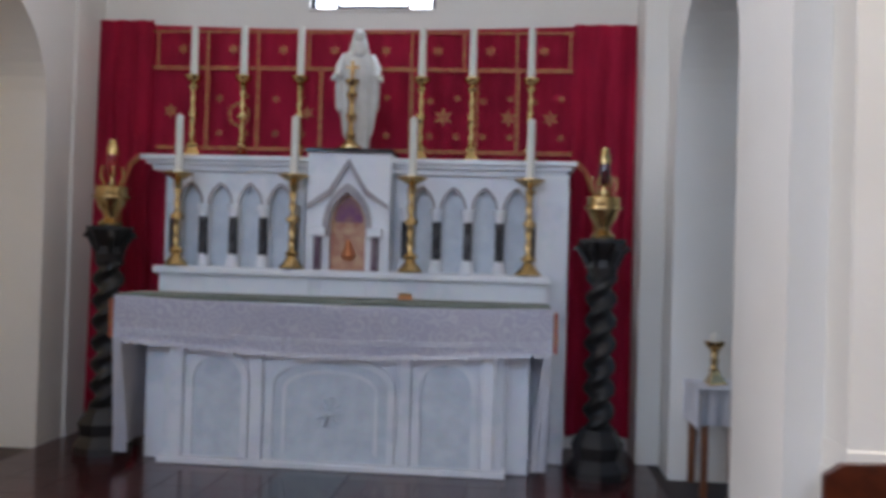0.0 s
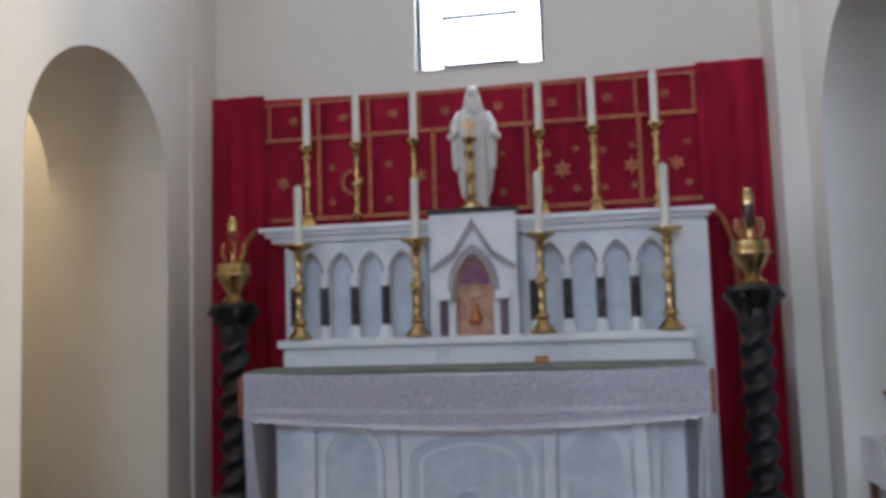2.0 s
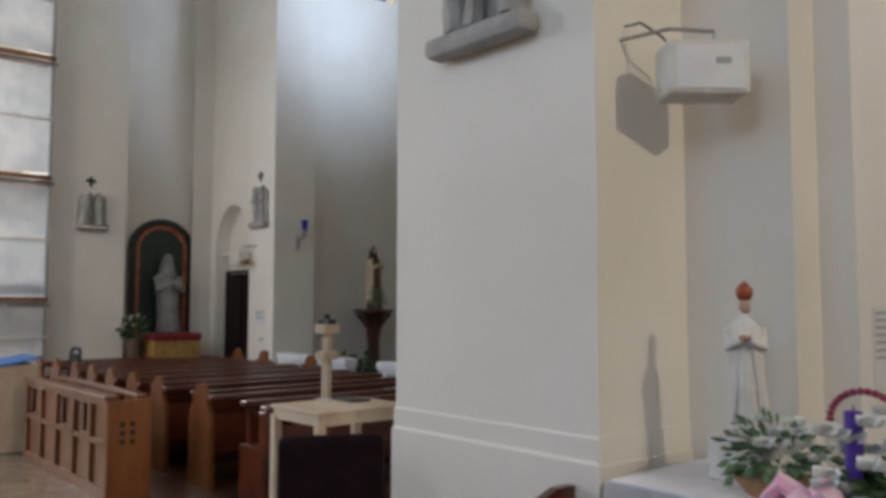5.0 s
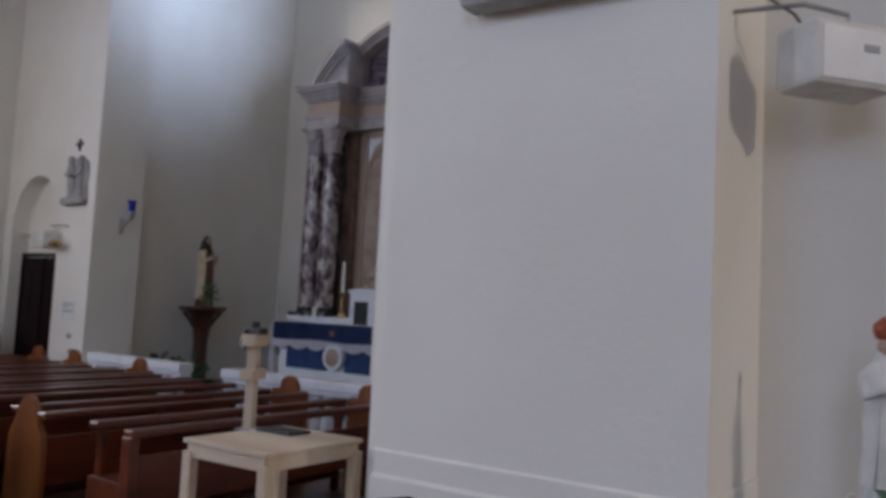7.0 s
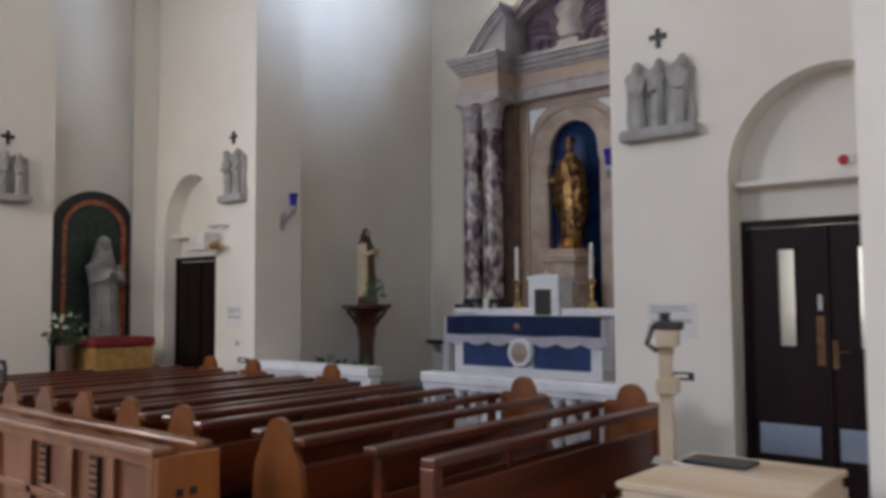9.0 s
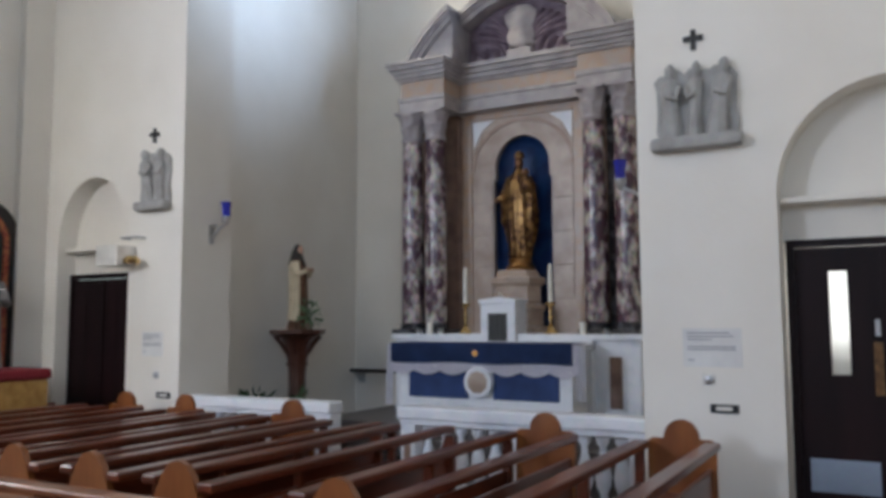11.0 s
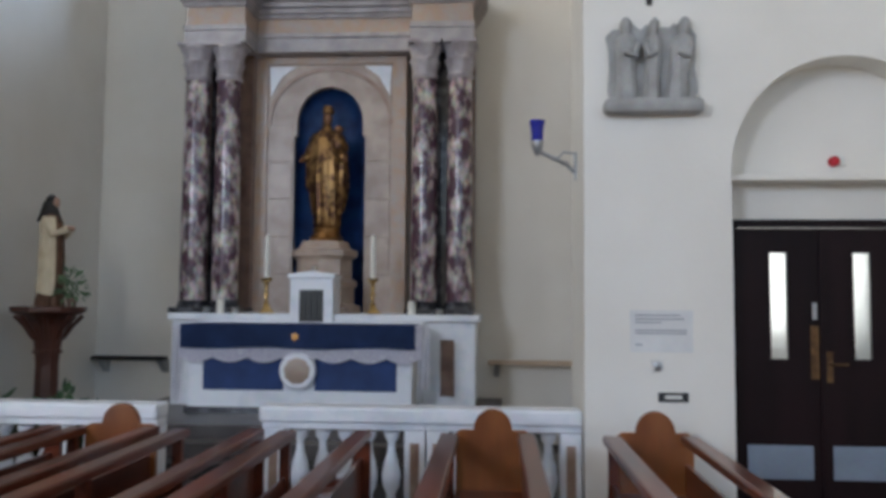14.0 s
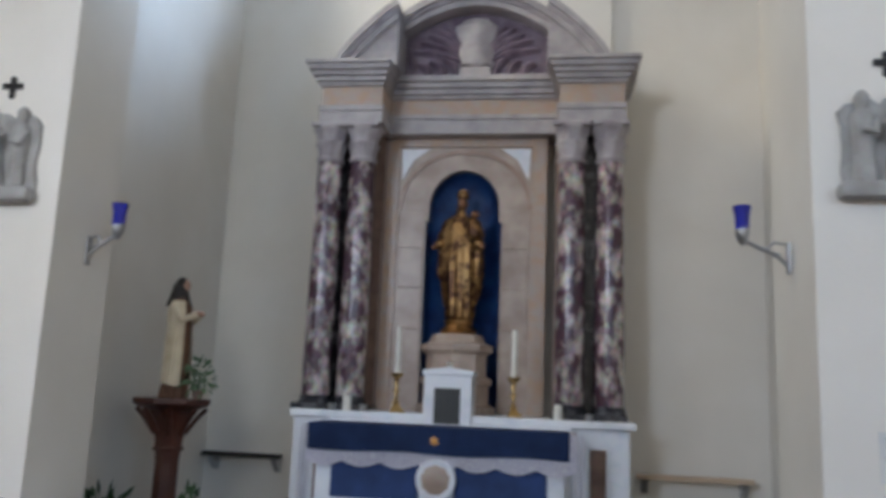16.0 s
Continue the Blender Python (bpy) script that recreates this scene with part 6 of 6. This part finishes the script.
def pew(x, head=True, near=True):
    t = thing("pew", (x, 0, 0), "varnished red-brown wooden pew with shaped ends", "pew", "rows of pews")
    if head:
        part("end_panel", prism(pew_end(False), PEW_Y1 - 0.04, PEW_Y1), END_WOOD, t, "honey-brown end with a round head")
    else:
        part("end_panel", prism([(0.24, 0), (0.24, 0.5), (0.24, 0.72), (0.17, 0.72), (0.1, 0.5), (-0.2, 0.46), (-0.2, 0)], PEW_Y1 - 0.04, PEW_Y1), PEW_WOOD, t)
    if near:
        part("end_panel", prism(pew_end(True), PEW_Y0, PEW_Y0 + 0.04), END_WOOD, t, "honey-brown shaped end")
    else:
        part("end_panel", cube(-0.2, 0.2, PEW_Y0, PEW_Y0 + 0.04, 0.0, 0.46, 0.006), PEW_WOOD, t)
        part("back_post", cube(0.15, 0.24, PEW_Y0 - 0.02, PEW_Y0 + 0.05, 0.0, 0.745, 0.008), PEW_WOOD, t)
    part("seat", cube(-0.2, 0.18, PEW_Y0 + 0.04, PEW_Y1 - 0.04, 0.42, 0.45, 0.008), PEW_WOOD, t)
    part("back", cube(0.17, 0.195, PEW_Y0 + 0.04, PEW_Y1 - 0.04, 0.30, 0.62), PEW_WOOD, t)
    part("back_rail", cube(0.145, 0.245, PEW_Y0 - 0.01, PEW_Y1 - 0.02, 0.74, 0.79, 0.012), PEW_WOOD, t)
    part("seat_apron", cube(-0.18, -0.155, PEW_Y0 + 0.04, PEW_Y1 - 0.04, 0.3, 0.42), PEW_WOOD, t)
    rail = part("book_rest", cube(-0.31, -0.20, PEW_Y0 + 0.05, PEW_Y1 - 0.06, 0.735, 0.785, 0.012), PEW_WOOD, t)
    for y in (PEW_Y0 + 0.1, (PEW_Y0 + PEW_Y1) / 2, PEW_Y1 - 0.14):
        part("book_rest_post", cube(-0.285, -0.225, y, y + 0.05, 0.0, 0.735, 0.006), PEW_WOOD, t)
    part("kneeler", cube(-0.36, -0.22, PEW_Y0 + 0.1, PEW_Y1 - 0.1, 0.12, 0.16, 0.01), PEW_WOOD, t)
    part("rest_panel", cube(-0.262, -0.248, PEW_Y0 + 0.15, PEW_Y1 - 0.14, 0.16, 0.52), PEW_WOOD, t)
    return t


pew(-7.58, True, False)
first = pew(-8.53)
bare = pew(-9.50, False)
for x in (-10.80, -12.04, -12.82):
    copy_thing(first, pose(x, 0, 0))
copy_thing(bare, pose(-11.42, 0, 0))
copy_thing(bare, pose(-10.15, 0, 0))
copy_thing(bare, pose(-13.6, 0, 0))

fp = thing("front_pew", (-8.47, 1.94, 0), "panelled oak pew front with pierced ends", "pew")
part("front_frame", prism([(-2.4, 0), (-2.4, 0.80), (0, 0.80), (0, 0), (-0.001, 0)], 0.03, 0.05), PANEL_WOOD, fp)
part("top_rail", cube(-2.42, 0.02, -0.02, 0.1, 0.79, 0.83, 0.012), PANEL_WOOD, fp)
part("back_top_rail", cube(-2.42, 0.0, 0.24, 0.34, 0.79, 0.83, 0.012), PANEL_WOOD, fp)
part("middle_rail", cube(-2.4, 0.0, 0.0, 0.03, 0.42, 0.47, 0.008), PANEL_WOOD, fp)
part("bottom_rail", cube(-2.4, 0.0, 0.0, 0.03, 0.0, 0.1, 0.008), PANEL_WOOD, fp)
part("upper_rail", cube(-2.4, 0.0, 0.0, 0.03, 0.74, 0.79, 0.004), PANEL_WOOD, fp)
for x in (-2.4, -1.9, -1.4, -0.9, -0.45, -0.07):
    part("stile", cube(x, x + 0.07, 0.0, 0.03, 0.1, 0.74, 0.006), PANEL_WOOD, fp)
for x in (-2.25, -1.25, -0.66):
    v = part("vent", cube(x, x + 0.1, 0.012, 0.03, 0.5, 0.72, 0.003), DOOR_WOOD, fp, "dark slatted vent")
    for k in range(5):
        part("slat", cube(x + 0.01, x + 0.09, 0.006, 0.014, 0.52 + 0.04 * k, 0.54 + 0.04 * k), PANEL_WOOD, v)
part("seat_board", cube(-2.4, 0.0, 0.05, 0.34, 0.4, 0.43), PANEL_WOOD, fp)
part("end_panel", cube(-0.0, 0.04, 0.0, 0.36, 0.0, 0.79, 0.008), END_WOOD, fp)
# the panel is solid; black plates paint the dark inside its holes
for y, z in ((0.12, 0.60), (0.2, 0.60), (0.12, 0.53), (0.2, 0.53), (0.2, 0.46), (0.12, 0.46)):
    part("black_hole_plate", cube(0.038, 0.043, y - 0.02, y + 0.02, z - 0.02, z + 0.02, 0.001), BLACK, fp)

# ---- west end ----
ns = thing("mosaic_recess", (-14.80, 3.93, 0.4), "arched mosaic panel with a red and black border", "mosaic")
mo = lambda w, s, r: [(w, 0.0)] + arch(0, w, s, 24, r) + [(-w, 0.0)]
part("outer_border", ring_band(mo(0.54, 2.08, 0.5), mo(0.42, 2.08, 0.39), -0.06, 0.0), DARK_CARVED, ns, "black arched border")
part("red_border", ring_band(mo(0.42, 2.08, 0.39), mo(0.36, 2.08, 0.33), -0.045, 0.0), material("red and gold mosaic", (0.55, 0.20, 0.07), 0.5, second=(0.30, 0.05, 0.04), scale=34, sharp=(0.45, 0.55)), ns, "red and gold chequered border")
part("green_field", prism(mo(0.36, 2.08, 0.33), -0.02, 0.0), material("dark green mosaic", (0.035, 0.06, 0.045), 0.5, second=(0.015, 0.03, 0.022), scale=20, sharp=(0.4, 0.6)), ns, "dark green mosaic field")
ns.rotation_euler = (0, 0, radians(90))
ns.location = (-14.82, 4.87, 0.37)
figure("robed_stone_statue", (-14.58, 4.9, 0.78), 90, 1.62, [material("grey-white stone", (0.40, 0.39, 0.38), 0.8, second=(0.28, 0.27, 0.26), scale=6)] * 4, "grey-white robed statue before the mosaic", 0.2, False, 0, 1, 0.85)
structure("statue_base", cube(-14.85, -14.35, 4.5, 5.3, 0, 0.78, 0.02), GREY_MARBLE, "stone base below the robed statue", "base")
kneel = thing("covered_kneeler", (-14.05, 4.75, 0), "kneeler draped in red and gold cloth", "kneeler")
part("body", cube(-0.28, 0.28, -0.36, 0.36, 0, 1.02, 0.02), material("gold patterned cloth", (0.42, 0.25, 0.07), 0.75, second=(0.30, 0.16, 0.04), scale=12), kneel)
part("red_top", cube(-0.3, 0.3, -0.38, 0.38, 1.02, 1.13, 0.03), material("dark red plush", (0.20, 0.012, 0.02), 0.85), kneel, "dark red cushion")
vase = plant("flower_vase", (-14.1, 4.2, 0), 0.10, 1.05, (0.2, 0.2, 0.26), 120, 0.1, "white flowers with green leaves in a tall vase", LEAF, 8, material("white petals", (0.8, 0.8, 0.68), 0.6))
ac = thing("heater_unit", (-13.15, 5.60, 2.18), "pale boxed heater on a bracket beside the far door", "heater")
part("casing", cube(-0.42, -0.1, -0.16, 0.08, -0.02, 0.2, 0.015), STATUE_WHITE, ac)
part("bracket", tube([(-0.2, 0.1, 0.28), (-0.2, -0.02, 0.28), (0.02, -0.02, 0.28), (0.02, 0.1, 0.28)], 0.012, None, 6), STEEL, ac)
part("reflector", lathe([(0.08, 0), (0.09, 0.04), (0.05, 0.08)], 16, None, (0.0, -0.05, 0.0)), BRASS, ac, "", True)
sc = thing("scaffold", (-14.02, 0, 0), "scaffolding wrapped in translucent white plastic sheeting", "scaffold")
SHEET = material("translucent plastic sheeting", (0.84, 0.86, 0.88), 0.3, second=(0.70, 0.74, 0.78), scale=3, bump=0.6, bump_scale=6)
for y in (0.6, 1.75, 2.92):
    part("standard", tube([(0, y, 0), (0, y, 7.5)], 0.03, None, 8), STEEL, sc)
for z in (1.6, 3.3, 5.0, 6.6):
    part("deck_board", cube(-0.9, 0.1, 0.5, 2.94, z, z + 0.06, 0.01), PANEL_WOOD, sc)
    part("ledger", tube([(0.04, 0.5, z - 0.05), (0.04, 2.98, z - 0.05)], 0.025, None, 8), STEEL, sc)
for z in (0.35, 1.7, 3.4, 5.1):
    for y0, y1 in ((0.62, 1.72), (1.78, 2.9)):
        bm = bmesh.new()
        rng = random.Random(int(z * 10 + y0 * 7))
        n, m = 16, 14
        g = [[bm.verts.new((0.06 + 0.035 * math.sin(5 * a / n + rng.random() * 0.8) + 0.03 * noise.noise(Vector((a * 0.4, b * 0.35, z))), y0 + (y1 - y0) * a / n, z + 1.5 * b / m)) for a in range(n + 1)] for b in range(m + 1)]
        for p, q in zip(g, g[1:]):
            for k in range(n):
                bm.faces.new((p[k], p[k + 1], q[k + 1], q[k]))
        bmesh.ops.solidify(bm, geom=bm.faces[:], thickness=0.003)
        part("plastic_sheet", bm, SHEET, sc, "crumpled translucent plastic", True)
    part("pale_rail", tube([(0.1, 0.5, z + 0.75), (0.1, 2.95, z + 0.75)], 0.02, None, 8), STATUE_WHITE, sc)
kd = thing("kneeling_desk", (-11.6, 1.9, 0), "pale wooden desk with a blue cover", "desk")
part("body", cube(-0.35, 0.35, -0.15, 0.25, 0, 0.92, 0.015), PINE, kd)
part("blue_cover", prism([(-0.17, 0.92), (0.27, 1.0), (0.27, 0.98), (-0.17, 0.9)], -0.37, 0.37, "x"), material("blue plastic cover", (0.06, 0.2, 0.55), 0.5), kd, "bright blue cover")
ch = thing("dark_stacking_chair", (-13.3, 2.9, 0), "dark metal chair by the far pier", "chair")
part("seat", cube(-0.22, 0.22, -0.22, 0.22, 0.44, 0.48, 0.015), BLACK, ch)
part("backrest", tube([(-0.2, 0.2, 0.46), (-0.2, 0.24, 0.9), (-0.14, 0.25, 0.97), (0.14, 0.25, 0.97), (0.2, 0.24, 0.9), (0.2, 0.2, 0.46)], 0.02, None, 8), BLACK, ch)
part("back_panel", cube(-0.18, 0.18, 0.22, 0.25, 0.74, 0.9, 0.01), BLACK, ch)
for x in (-0.19, 0.19):
    for y in (-0.19, 0.19):
        part("leg", tube([(x, y, 0), (x, y, 0.44)], 0.014, None, 6), BLACK, ch)


# ---- floors in pieces ----
def tiled(name, x0, x1, y0, y1, z, size, mat, label, gap=0.004):
    floor = structure(name, cube(x0, x1, y0, y1, z - 0.02, z - 0.004), GROUT, label, "floor")
    nx, ny = round((x1 - x0) / size), round((y1 - y0) / size)
    sx, sy = (x1 - x0) / nx, (y1 - y0) / ny
    bm = cube(gap / 2, sx - gap / 2, gap / 2, sy - gap / 2, 0, 0.01)
    me = bpy.data.meshes.new("tile")
    bm.to_mesh(me)
    bm.free()
    me.materials.append(mat)
    for i in range(nx):
        for j in range(ny):
            ob = new("tile", me)
            ob.parent = floor
            ob.location = (x0 + i * sx, y0 + j * sy, z - 0.01)


tiled("floor_chapel_tiles", -3.15, 1.0, 3.12, 6.02, STEP, 0.3, FLOOR_RED, "polished dark red tiled chapel floor")
tiled("floor_nave_tiles", -11.6, -3.8, -1.7, 2.2, 0.0, 0.5, FLOOR_TAN, "polished tan stone tiled nave floor")
structure("floor_nave_west", cube(-19.0, -11.6, -7.0, 2.2, -0.02, 0.0), FLOOR_TAN, "polished tan stone nave floor", "floor")
structure("floor_nave_south", cube(-11.6, -3.8, -7.0, -1.7, -0.02, 0.0), FLOOR_TAN, "polished tan stone nave floor", "floor")
structure("floor_nave_east", cube(-3.8, 5.0, -7.0, 3.12, -0.02, 0.0), FLOOR_RED, "polished dark red nave floor", "floor")
structure("floor_passage", cube(-5.4, -3.15, 2.2, 5.6, -0.03, -0.002), FLOOR_RED, "polished dark red passage floor", "floor")
structure("floor_lobby", cube(-7.2, -5.36, 5.7, 7.0, -0.02, 0.0), FLOOR_RED, "lobby floor behind the doors", "floor")
floor = structure("floor_pews", cube(-15.2, -5.36, 2.2, 5.95, -0.02, -0.004), GROUT, "dark boarded floor under the pews", "floor")
me = None
for k in range(48):
    x = -14.8 + k * 0.19
    if me is None:
        bm = cube(0, 0.186, 2.2, 5.95, -0.01, 0.0)
        me = bpy.data.meshes.new("plank")
        bm.to_mesh(me)
        bm.free()
        me.materials.append(FLOOR_WOOD)
    ob = new("plank", me)
    ob.parent = floor
    ob.location = (x, 0, 0)
